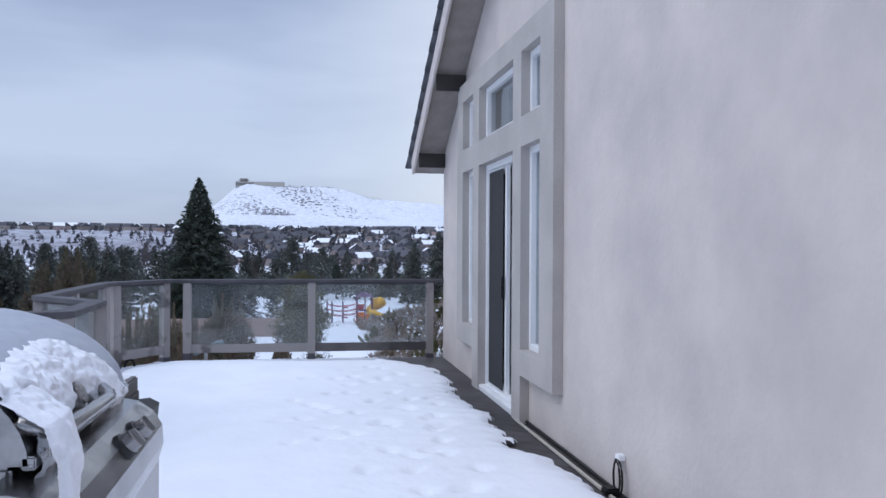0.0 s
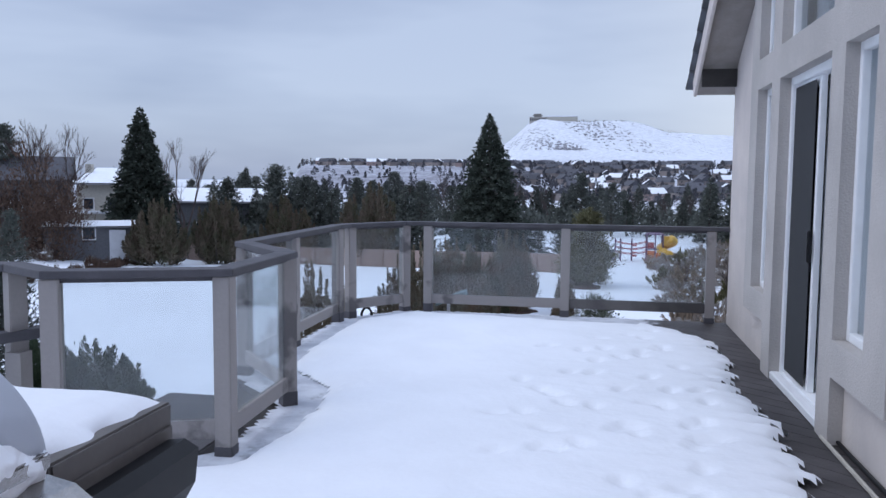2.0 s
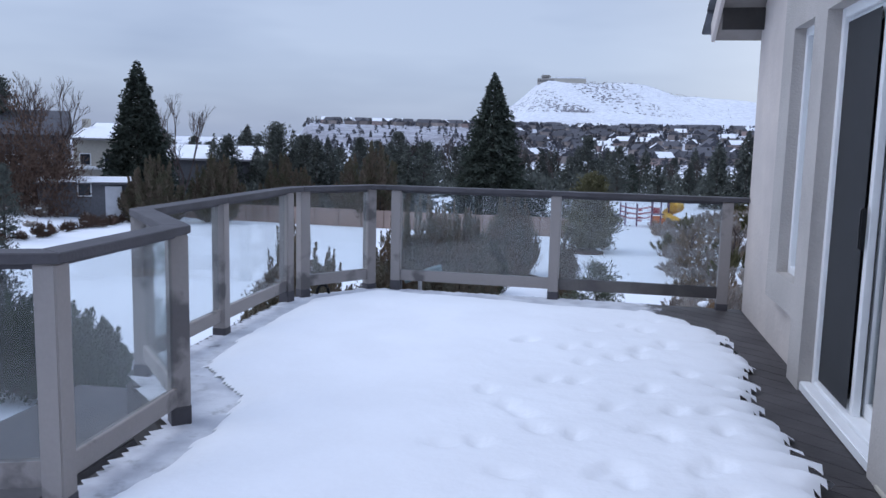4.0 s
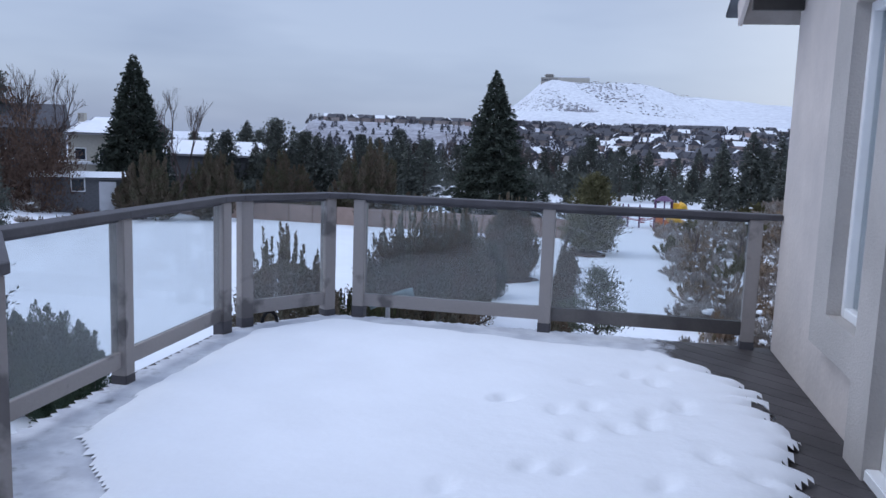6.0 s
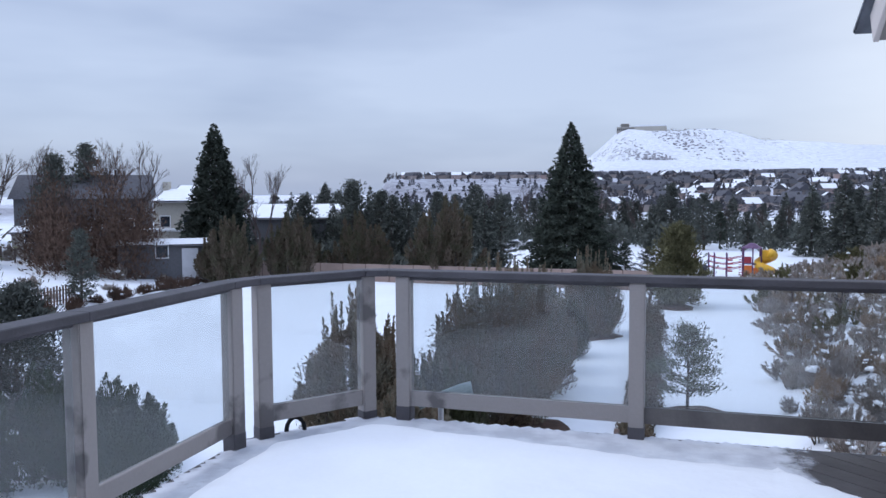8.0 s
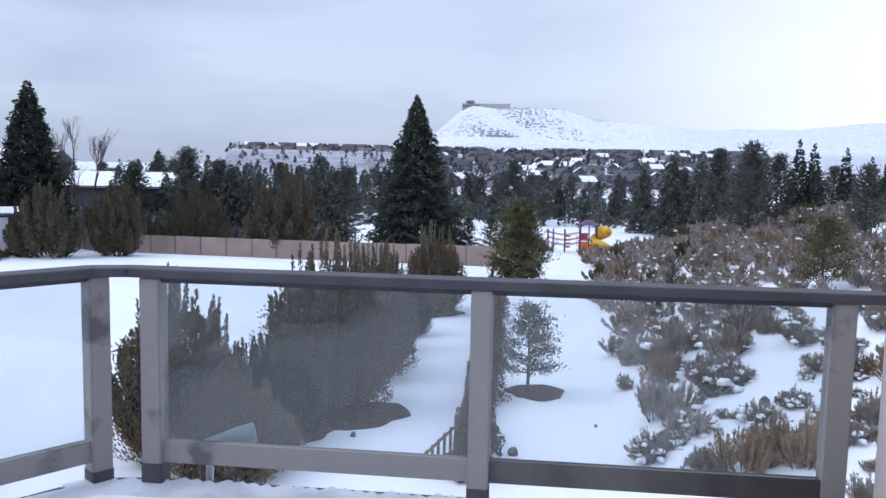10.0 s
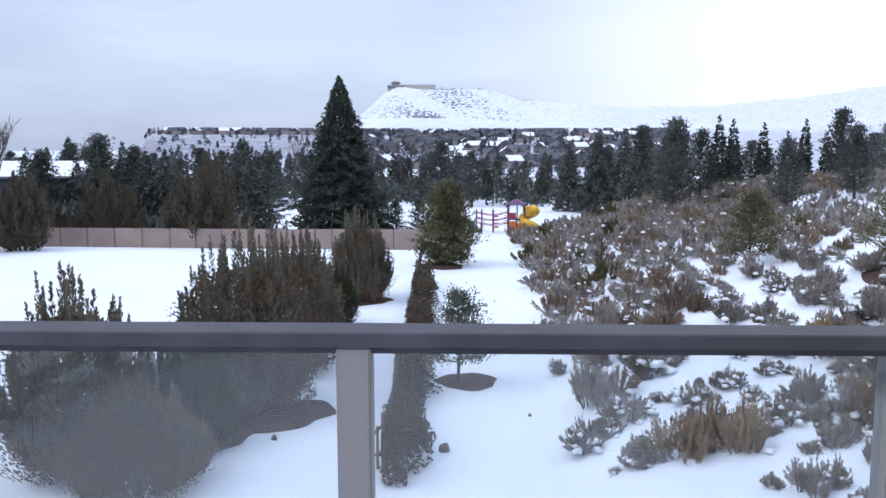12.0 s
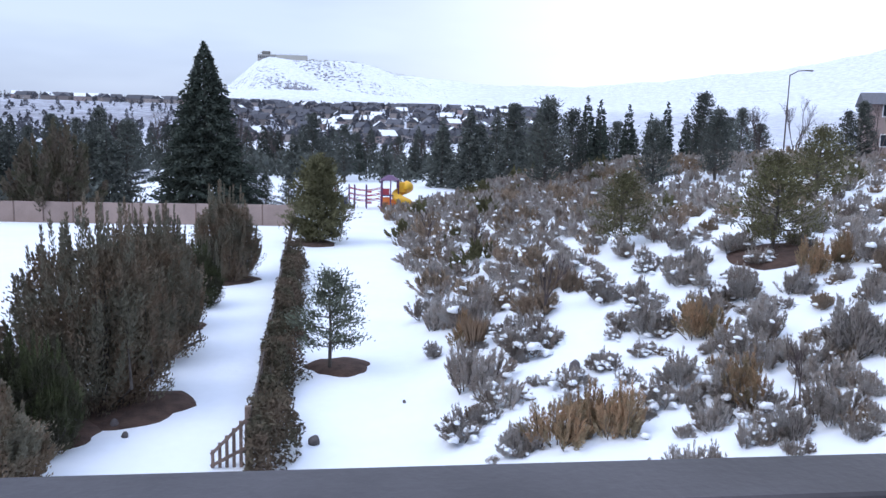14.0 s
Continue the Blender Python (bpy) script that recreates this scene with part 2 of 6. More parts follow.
M = dict(
    snow=mat("snow", (0.84, 0.86, 0.90), 0.6, var=0.04, scale=2.0, fine=40, bump=0.008, bscale=9, coord="World"),
    lumpy=mat("lumpy_snow", (0.84, 0.86, 0.90), 0.6, var=0.05, scale=4.0, fine=40, bump=0.012, bscale=18, coord="World"),
    stucco=mat("stucco", (0.62, 0.56, 0.52), 0.95, var=0.10, scale=1.6, fine=7, bump=0.004, bscale=26, coord="World", second=(0.52, 0.475, 0.45), ramp=(0.36, 0.66)),
    trimband=mat("stucco_trim", (0.46, 0.43, 0.405), 0.95, var=0.12, scale=2.0, fine=50, bump=0.005, bscale=80, coord="World"),
    vinyl=mat("white_vinyl", (0.84, 0.85, 0.86), 0.4, var=0.04),
    blind=mat("blind", (0.84, 0.86, 0.88), 0.6, var=0.05),
    rail=mat("painted_rail", (0.30, 0.275, 0.265), 0.7, var=0.12, scale=2.6, fine=50, bump=0.0015, bscale=90, second=(0.13, 0.12, 0.12), coord="World", ramp=(0.58, 0.64)),
    wetrail=mat("wet_painted_rail", (0.075, 0.068, 0.068), 0.55, var=0.25, scale=2.6, fine=50, bump=0.0015, bscale=90, second=(0.13, 0.12, 0.115), coord="World"),
    cap=mat("weathered_cap", (0.078, 0.074, 0.084), 0.7, var=0.25, scale=4.0, fine=60, bump=0.0015, bscale=70, coord="World"),
    deck=mat("wet_deck_board", (0.075, 0.068, 0.070), 0.6, spec=0.3, var=0.35, scale=3.0, fine=30, bump=0.002, bscale=60, tint=0.3, coord="World"),
    dark=mat("dark_timber", (0.04, 0.036, 0.034), 0.8, var=0.3, coord="World"),
    # strong blotches in the steel's colour imitate dark reflections
    steel=mat("brushed_steel", (0.38, 0.37, 0.365), 0.22, 0.95, var=0.4, scale=4, fine=120, bump=0.0006, bscale=150),
    black=mat("black_enamel", (0.02, 0.02, 0.022), 0.35, var=0.3),
    whitemetal=mat("white_metal", (0.60, 0.60, 0.62), 0.45, var=0.08, scale=2),
    taupe=mat("counter_edge", (0.13, 0.12, 0.115), 0.7, var=0.2, scale=5, coord="World"),
    tile=mat("roof_tile", (0.12, 0.13, 0.15), 0.8, var=0.3, scale=5, bump=0.003, bscale=40, tint=0.3),
    soffit=mat("soffit", (0.30, 0.27, 0.25), 0.9, var=0.15),
    block=mat("tan_block", (0.34, 0.255, 0.22), 0.95, var=0.15, scale=0.6, fine=8, bump=0.01, bscale=10, tint=0.1, coord="World"),
    bark=mat("bark", (0.09, 0.075, 0.065), 0.95, var=0.35, scale=6, fine=30, bump=0.01, bscale=20),
    twig=mat("bare_twig", (0.10, 0.075, 0.07), 0.95, var=0.3, scale=2, tint=0.3),
    mulch=mat("mulch", (0.085, 0.05, 0.038), 1.0, var=0.4, scale=3, fine=25, bump=0.03, bscale=18, coord="World"),
    conifer=mat("conifer_foliage", (0.062, 0.074, 0.058), 0.85, var=0.4, scale=1.2, fine=9, tint=0.25, spec=0.2),
    # base lifted so the colour holds the haze over the far tree belts
    spruce=mat("spruce_foliage", (0.115, 0.125, 0.110), 0.9, var=0.4, scale=1.2, fine=9, snow=0.10, tint=0.4, spec=0.2),
    pine=mat("pine_foliage", (0.155, 0.145, 0.075), 0.9, var=0.4, scale=1.0, fine=9, snow=0.06, tint=0.3, spec=0.2),
    juniper=mat("juniper_foliage", (0.18, 0.168, 0.125), 0.9, var=0.5, scale=1.0, fine=7, second=(0.20, 0.145, 0.10), snow=0.06, tint=0.25, spec=0.2),
    brownjun=mat("brown_juniper_foliage", (0.135, 0.105, 0.078), 0.9, var=0.5, scale=1.0, fine=7, second=(0.10, 0.095, 0.06), tint=0.3, spec=0.2),
    greenjun=mat("green_juniper", (0.085, 0.095, 0.045), 0.9, var=0.4, scale=1.0, fine=7, second=(0.07, 0.065, 0.045), snow=0.03, tint=0.25, spec=0.2),
    sage=mat("sage_foliage", (0.40, 0.37, 0.345), 0.95, var=0.5, scale=1.5, fine=12, second=(0.27, 0.22, 0.185), snow=0.08, tint=0.45, spec=0.2),
    sagebrown=mat("brown_sage_foliage", (0.30, 0.225, 0.165), 0.95, var=0.5, scale=1.5, fine=12, second=(0.20, 0.16, 0.12), snow=0.05, tint=0.4, spec=0.2),
    film=film_mat(),
    rust=mat("rusty_foliage", (0.37, 0.24, 0.145), 0.95, var=0.4, scale=3, second=(0.25, 0.20, 0.125), tint=0.3, spec=0.2),
    browntree=mat("brown_foliage", (0.13, 0.085, 0.065), 0.95, var=0.4, scale=1, tint=0.3, spec=0.2),
    hedge=mat("hedge_foliage", (0.075, 0.068, 0.045), 0.9, var=0.45, scale=0.8, fine=6, second=(0.12, 0.085, 0.06), snow=0.02, spec=0.2),
    mugo=mat("mugo_foliage", (0.035, 0.055, 0.035), 0.85, var=0.45, scale=2.0, fine=14, second=(0.05, 0.07, 0.035), snow=0.02, spec=0.3),
    youngpine=mat("young_pine_foliage", (0.15, 0.165, 0.12), 0.9, var=0.4, scale=2, fine=9, snow=0.07, spec=0.2),
    drygrass=mat("dry_grass", (0.27, 0.19, 0.13), 0.95, var=0.35, scale=1.5, fine=9, tint=0.3, spec=0.1),
    townwall=mat("town_wall", (0.29, 0.25, 0.23), 0.9, var=0.2, tint=0.7),
    # far scrub and leaf greyed bluish: distance haze put into the colour
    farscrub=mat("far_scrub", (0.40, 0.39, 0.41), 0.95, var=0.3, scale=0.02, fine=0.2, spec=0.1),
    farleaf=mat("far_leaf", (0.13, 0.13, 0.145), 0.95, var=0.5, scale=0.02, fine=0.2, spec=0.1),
    teal=mat("grey_green_metal", (0.22, 0.29, 0.30), 0.5, var=0.15),
    cream=mat("cream_siding", (0.50, 0.47, 0.41), 0.9, var=0.12),
    thinice=mat("thin_ice", (0.40, 0.43, 0.49), 0.45, var=0.06, scale=3, fine=20, bump=0.001, bscale=40),
    rock=mat("rock", (0.13, 0.11, 0.11), 0.9, var=0.4, scale=4, bump=0.02, bscale=8),
    purple=mat("purple_paint", (0.12, 0.05, 0.13), 0.5, var=0.15),
    red=mat("red_paint", (0.40, 0.05, 0.07), 0.5, var=0.15),
    orange=mat("orange_plastic", (0.75, 0.20, 0.04), 0.5, var=0.1),
    yellow=mat("yellow_plastic", (0.85, 0.48, 0.04), 0.4, var=0.1),
    navy=mat("navy_plastic", (0.04, 0.05, 0.16), 0.5, var=0.15),
    housewall=mat("house_wall", (0.36, 0.34, 0.31), 0.9, var=0.2, tint=0.6),
    greywall=mat("grey_siding", (0.14, 0.14, 0.15), 0.9, var=0.2),
    pink=mat("pink_stucco", (0.38, 0.29, 0.27), 0.9, var=0.1),
    darkroof=mat("dark_roof", (0.10, 0.10, 0.115), 0.9, var=0.3, tint=0.5),
    pane=mat("dark_pane", (0.03, 0.035, 0.045), 0.1, var=0.2),
    iron=mat("rusty_iron", (0.10, 0.075, 0.065), 0.7, var=0.3),
    wood=mat("old_fence_wood", (0.20, 0.14, 0.115), 0.9, var=0.3, tint=0.3),
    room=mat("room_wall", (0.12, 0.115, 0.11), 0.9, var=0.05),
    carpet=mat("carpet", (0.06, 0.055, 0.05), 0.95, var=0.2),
    screen=mat("insect_screen", (0.022, 0.023, 0.026), 0.7, var=0.1),
    rubber=mat("black_rubber", (0.015, 0.015, 0.016), 0.5, var=0.2, spec=0.2),
    glass=glass_mat("rail_glass", (0.90, 0.925, 0.93), 0.04, 0.03),
    window=glass_mat("window_glass", (0.75, 0.78, 0.8), 0.03),
    ground=ground_mat(),
    carwhite=mat("car_paint", (0.5, 0.5, 0.52), 0.3, 0.2, var=0.05),
)

# ---- mesh helpers ----


def link(name, me, material, parent=None, label="", kind=""):
    ob = new(name, me)
    if material is not None and not me.materials:
        me.materials.append(M[material])
    if parent is not None:
        ob.parent = parent
    return tagged(ob, label, kind=kind)


def part(name, bm, material, parent=None, label="", kind="", smooth=False):
    me = bpy.data.meshes.new(name)
    bm.to_mesh(me)
    bm.free()
    if smooth:
        for p in me.polygons:
            p.use_smooth = True
    return link(name, me, material, parent, label, kind)


def mesh(name, verts, faces, smooth=False):
    me = bpy.data.meshes.new(name)
    me.from_pydata([tuple(map(float, v)) for v in verts], [], [tuple(map(int, f)) for f in faces])
    if smooth:
        me.polygons.foreach_set("use_smooth", [True] * len(me.polygons))
    me.update()
    return me


def empty(name, x, y, z, rz=0, label="", category="", group=""):
    ob = new(name)
    ob.empty_display_size = 0.1
    ob.matrix_world = pose(x, y, z, 0, 0, rz)
    return tagged(ob, label, category, group)


def box(x0, x1, y0, y1, z0, z1, bevel=0.0, bm=None):
    """A box, its edges rounded by bevel."""
    own = bm is None
    bm = bm or bmesh.new()
    r = bmesh.ops.create_cube(bm, size=1)
    for v in r["verts"]:
        v.co = Vector(((x0 + x1) / 2 + v.co.x * (x1 - x0), (y0 + y1) / 2 + v.co.y * (y1 - y0), (z0 + z1) / 2 + v.co.z * (z1 - z0)))
    if bevel and own:
        bmesh.ops.bevel(bm, geom=bm.edges[:], offset=bevel, segments=2, affect="EDGES")
    return bm


def beam(p, q, w, h, bevel=0.004, lift=0.0):
    """A straight bar from p to q, w wide and h high, its top at p and q."""
    p, q = Vector(p), Vector(q)
    d = q - p
    bm = bmesh.new()
    bmesh.ops.create_cube(bm, size=1)
    side = Vector((-d.y, d.x, 0)).normalized()
    up = d.normalized().cross(side) * -1
    if up.z < 0:
        up = -up
    for v in bm.verts:
        v.co = p + d * (v.co.x + 0.5) + side * v.co.y * w + up * ((v.co.z - 0.5) * h + lift)
    if bevel:
        bmesh.ops.bevel(bm, geom=bm.edges[:], offset=bevel, segments=1, affect="EDGES")
    bmesh.ops.recalc_face_normals(bm, faces=bm.faces[:])
    return bm


def tube(points, radii, sides=6):
    """A round rod along points, with a radius at each."""
    verts, faces = [], []
    pts = [Vector(p) for p in points]
    for i, p in enumerate(pts):
        d = (pts[min(i + 1, len(pts) - 1)] - pts[max(i - 1, 0)]).normalized()
        a = d.cross(Vector((0, 0, 1)) if abs(d.z) < 0.9 else Vector((0, 1, 0))).normalized()
        b = d.cross(a)
        r = radii[i] if isinstance(radii, (list, tuple)) else radii
        for k in range(sides):
            t = 2 * math.pi * k / sides
            verts.append(p + (a * math.cos(t) + b * math.sin(t)) * r)
    for i in range(len(pts) - 1):
        for k in range(sides):
            faces.append((i * sides + k, i * sides + (k + 1) % sides, (i + 1) * sides + (k + 1) % sides, (i + 1) * sides + k))
    faces.append(tuple(range(sides - 1, -1, -1)))
    faces.append(tuple((len(pts) - 1) * sides + k for k in range(sides)))
    return verts, faces


def joined(pieces):
    V, F = [], []
    for v, f in pieces:
        o = len(V)
        V.extend(v)
        F.extend(tuple(i + o for i in g) for g in f)
    return V, F


def leaves(name, centres, dirs, length, width, rng):
    """Many small leaf-shaped faces: each a narrow rhombus along its direction, turned at random round it."""
    c, d = np.asarray(centres, float), np.asarray(dirs, float)
    n = len(c)
    d /= np.linalg.norm(d, axis=1)[:, None] + 1e-9
    r = rng.normal(size=(n, 3))
    s = np.cross(d, r)
    s /= np.linalg.norm(s, axis=1)[:, None] + 1e-9
    L = (length * rng.uniform(0.6, 1.3, n))[:, None]
    W = (width * rng.uniform(0.6, 1.3, n))[:, None]
    v = np.stack([c - d * L * 0.5, c + s * W * 0.5, c + d * L * 0.5, c - s * W * 0.5], 1).reshape(-1, 3)
    me = bpy.data.meshes.new(name)
    me.vertices.add(4 * n)
    me.vertices.foreach_set("co", v.ravel())
    me.loops.add(4 * n)
    me.loops.foreach_set("vertex_index", np.arange(4 * n))
    me.polygons.add(n)
    me.polygons.foreach_set("loop_start", np.arange(n) * 4)
    me.polygons.foreach_set("loop_total", np.full(n, 4))
    me.update()
    me.validate()
    return me


# ---- the land ----
def sstep(a, b, x):
    t = np.clip((x - a) / (b - a), 0, 1)
    return t * t * (3 - 2 * t)


AZ = np.array([-180, -60, -22, -20.5, -12, -8.5, -6.4, -4.3, -3.6, 2.6, 4.8, 8.5, 13.1, 18.9, 24.6, 31.7, 37, 60, 180.0])
EL = np.array([-0.6, -0.6, -0.6, 0.4, 0.9, 1.3, 2.2, 4.0, 4.22, 4.05, 3.4, 3.0, 2.75, 2.9, 3.5, 4.3, 5.6, 5.5, -0.6])


def land(x, y):
    """The height of the ground."""
    x, y = np.asarray(x, float), np.asarray(y, float)
    r, az = np.hypot(x, y), np.degrees(np.arctan2(x, y))
    z = -6.1 - 1.9 * sstep(52, 88, y) + 0 * x
    x0 = 0.9 + 0.055 * np.clip(y - 12, 0, 90)
    slope = np.clip(x - x0, 0, None)
    fall = 66 + 0.8 * np.clip(x - 12, 0, 60)
    lump = 0.25 * np.sin(x * 0.35 + y * 0.11) + 0.18 * np.sin(y * 0.31 - x * 0.17 + 1)
    z = z + (5.6 * np.tanh(0.33 * slope / 5.6) + lump * np.clip(slope / 4, 0, 1)) * (1 - sstep(fall, fall + 26, y))
    z = z + 0.10 * np.clip(-x - 40, 0, 45) * (1 - sstep(62, 120, y)) + 0.05 * np.sin(x * 0.2) * np.cos(y * 0.17)
    inside = sstep(-21.6, -20.0, az) * (1 - sstep(55, 70, az))
    zt = -12 + 29 * sstep(380, 980, r) * inside
    z = z + (zt - z) * sstep(150, 420, r)
    el = np.interp(az, AZ, EL)
    zr = 1.4 + np.tan(np.radians(el)) * 1800
    z = z + (zr - 17) * np.clip((r - 980) / 820, 0, 1) ** 1.5 * (r < 1801) * inside
    z = np.where(r > 1801, np.where(inside > 0, z + (zr - 17) * inside * (1 - sstep(1800, 2400, r)), z), z)
    return z


rng = np.random.default_rng(4)
angles = np.radians(np.concatenate([np.arange(-62, 62, 0.4), np.arange(62, 298, 6.0)]))
radii = np.concatenate([np.linspace(0.6, 30, 70), np.geomspace(30.6, 150, 90), np.geomspace(152, 4500, 110)])
A, R = np.meshgrid(angles, radii)
GX, GY = np.sin(A) * R, np.cos(A) * R
GZ = land(GX, GY)
far = (R > 900) & (R < 2500)
GZ = GZ + far * 5 * (np.sin(A * 60 + R * 0.01) + 0.6 * np.sin(A * 143 + R * 0.02)) * np.clip((R - 900) / 800, 0, 1) * 0.35
na, nr = len(angles), len(radii)
V = np.stack([GX, GY, GZ], -1).reshape(-1, 3)
F = [(j * na + i, j * na + (i + 1) % na, (j + 1) * na + (i + 1) % na, (j + 1) * na + i) for j in range(nr - 1) for i in range(na)]
centre = len(V)
V = np.vstack([V, [[0, 0, -6.1]]])
F += [(centre, (i + 1) % na, i) for i in range(na)]
me = mesh("ground", V, F, True)
me.flip_normals()
att = me.attributes.new("scrub", "FLOAT", "POINT")
rr, az = np.hypot(V[:, 0], V[:, 1]), np.degrees(np.arctan2(V[:, 0], V[:, 1]))
mesa = np.exp(-((az + 0.2) / 4.6) ** 2) * sstep(1150, 1500, rr)
# grows with distance, and brings in the painted haze along with the scrub
att.data.foreach_set("value", (-0.3 + 0.54 * sstep(300, 520, rr) - 0.22 * sstep(1000, 1300, rr) + 0.04 * mesa + 0.16 * (1 - sstep(-9.5, -8.0, az)) * sstep(520, 640, rr) * (1 - sstep(860, 900, rr)) + 0.07 * sstep(6, 12, az) * sstep(1100, 1400, rr)).astype(np.float32))
link("ground", me, "ground", kind="structure")


def gz(x, y):
    return float(land(x, y))


# ---- the house and its facade ----
def wall_with_holes(name, holes, y0, y1, top, x0, x1, material, kind="structure", label=""):
    """A wall in the plane of y and z, from x0 to x1, cut by rectangular holes; top(y) gives its upper edge."""
    ys = sorted({y0, y1, *[h[0] for h in holes], *[h[1] for h in holes], -6.5})
    ys = [y for y in ys if y0 <= y <= y1]
    bm = bmesh.new()
    for a, b in zip(ys, ys[1:]):
        cuts = sorted((h[2], h[3]) for h in holes if h[0] <= a and h[1] >= b)
        z = cuts_start = -6.3 if kind == "structure" and name.startswith("wall") else None
        z = -6.3 if z is not None else 0
        for c0, c1 in cuts + [(None, None)]:
            t0, t1 = (c0, c0) if c0 is not None else (top(a), top(b))
            if t0 - z > 1e-4:
                vs = [bm.verts.new(p) for x in (x0, x1) for p in ((x, a, z), (x, b, z), (x, b, t1), (x, a, t0))]
                for f in ((0, 1, 2, 3), (7, 6, 5, 4), (0, 4, 5, 1), (3, 2, 6, 7), (0, 3, 7, 4), (1, 5, 6, 2)):
                    bm.faces.new([vs[i] for i in f])
            z = c1
    bmesh.ops.recalc_face_normals(bm, faces=bm.faces[:])
    return part(name, bm, material, label=label, kind=kind)


PEAK = -6.5
def gable(y):
    return 2.46 + 0.56 * (-abs(y - PEAK) + 6.5)


HOLES = [(-2.06, -1.56, 0.57, 2.13), (-2.06, -1.56, 2.36, 2.86), (-3.59, -2.33, 0.02, 2.13), (-3.59, -2.33, 2.36, 2.86), (-4.34, -3.84, 0.57, 2.13), (-4.34, -3.84, 2.36, 2.86)]
wall_with_holes("wall_west", HOLES, -13.0, 0.0, gable, 0.0, 0.22, "stucco")
part("wall_north", box(0.0, 9.0, -0.22, 0.0, -6.3, 2.44), "stucco", kind="structure")
bpy.data.objects["wall_north"].location = (0.003, 0.0, 0)
part("wall_south", box(0.0, 9.0, -13.2, -13.0, -6.3, 2.44), "stucco", kind="structure")
part("wall_east", box(9.0, 9.2, -13.2, 0.0, -6.3, 2.5), "stucco", kind="structure")
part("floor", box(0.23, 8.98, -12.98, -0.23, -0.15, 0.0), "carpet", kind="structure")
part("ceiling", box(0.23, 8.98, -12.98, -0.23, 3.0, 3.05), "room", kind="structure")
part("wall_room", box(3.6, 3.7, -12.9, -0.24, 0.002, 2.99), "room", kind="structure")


bm = bmesh.new()
T = 0.075
bands = [(-4.66, -4.34, 0.37, 3.05), (-3.84, -3.59, -0.002, 2.13), (-2.33, -2.06, -0.002, 2.13), (-1.56, -1.27, 0.37, 3.05),
         (-4.34, -3.84, 0.37, 0.57), (-2.06, -1.56, 0.37, 0.57), (-4.34, -1.56, 2.13, 2.36), (-3.84, -3.59, 2.36, 2.86), (-2.33, -2.06, 2.36, 2.86), (-4.34, -1.56, 2.86, 3.05)]
trim = tagged(empty("window_surround", 0, -2.9, 0.37), "grey-taupe stucco band framing the patio door and windows", "window surround")
for y0, y1, z0, z1 in bands:
    b = box(-T, -0.001, y0 + 2.9, y1 + 2.9, z0 - 0.37, z1 - 0.37)
    part("band", b, "trimband", trim)


def window(name, y0, y1, z0, z1, x=0.035, blind=True, slider=False):
    """A white vinyl window set back in its opening."""
    w = empty(name, x, (y0 + y1) / 2, z0)
    tagged(w, kind="structure")
    h, v = (y1 - y0) / 2, z1 - z0
    f = 0.05
    for nm, (a, b, c, d) in {"window_frame": (-h, -h + f, 0, v), "window_frame ": (h - f, h, 0, v), "window_frame  ": (-h + f, h - f, 0, f), "window_frame   ": (-h + f, h - f, v - f, v)}.items():
        part("window_frame", box(-0.04, 0.04, a, b, c, d, 0.004), "vinyl", w)
    p = part("pane", box(0.0, 0.006, -h + f, h - f, f, v - f), "window", w)
    p.visible_shadow = False
    if blind:
        part("blind", box(0.07, 0.075, -h + 0.02, h - 0.02, 0.02, v - 0.02), "blind", w, "white closed blind")
    return w


window("window_1", -2.06, -1.56, 0.57, 2.13)
window("window_2", -2.06, -1.56, 2.36, 2.86)
window("window_3", -3.59, -2.33, 2.36, 2.86, blind=False)
window("window_4", -4.34, -3.84, 0.57, 2.13)
window("window_5", -4.34, -3.84, 2.36, 2.86)

door = tagged(empty("door_1", 0.085, -2.96, 0.02), kind="structure")
for a, b, c, d in ((-0.63, -0.575, 0, 2.11), (0.575, 0.63, 0, 2.11), (-0.575, 0.575, 2.055, 2.11), (-0.575, 0.575, 0, 0.05)):
    part("door_frame", box(-0.085, 0.09, a, b, c, d, 0.004), "vinyl", door)
part("sill", box(-0.15, -0.086, -0.63, 0.63, -0.02, 0.035, 0.006), "vinyl", door, "white raised door sill")
for nm, a, b, x in (("fixed_panel", -0.575, 0.03, 0.02), ("sliding_panel", -0.03, 0.575, -0.035)):
    leaf = part(nm, box(x - 0.018, x + 0.018, a, a + 0.055, 0.05, 2.055, 0.003), "vinyl", door)
    for s in ((b - 0.055, b, 0.05, 2.055), (a + 0.055, b - 0.055, 0.05, 0.12), (a + 0.055, b - 0.055, 1.99, 2.055)):
        part("stile", box(x - 0.018, x + 0.018, *s, 0.003), "vinyl", leaf)
    p = part("pane", box(x - 0.003, x + 0.003, a + 0.055, b - 0.055, 0.12, 1.99), "window", leaf)
    p.visible_shadow = False
part("screen", box(-0.070, -0.068, 0.02, 0.55, 0.07, 2.03), "screen", door, "dark insect screen")
part("door_handle", box(-0.095, -0.066, -0.022, 0.006, 0.88, 1.08, 0.006), "black", door, "black pull handle")

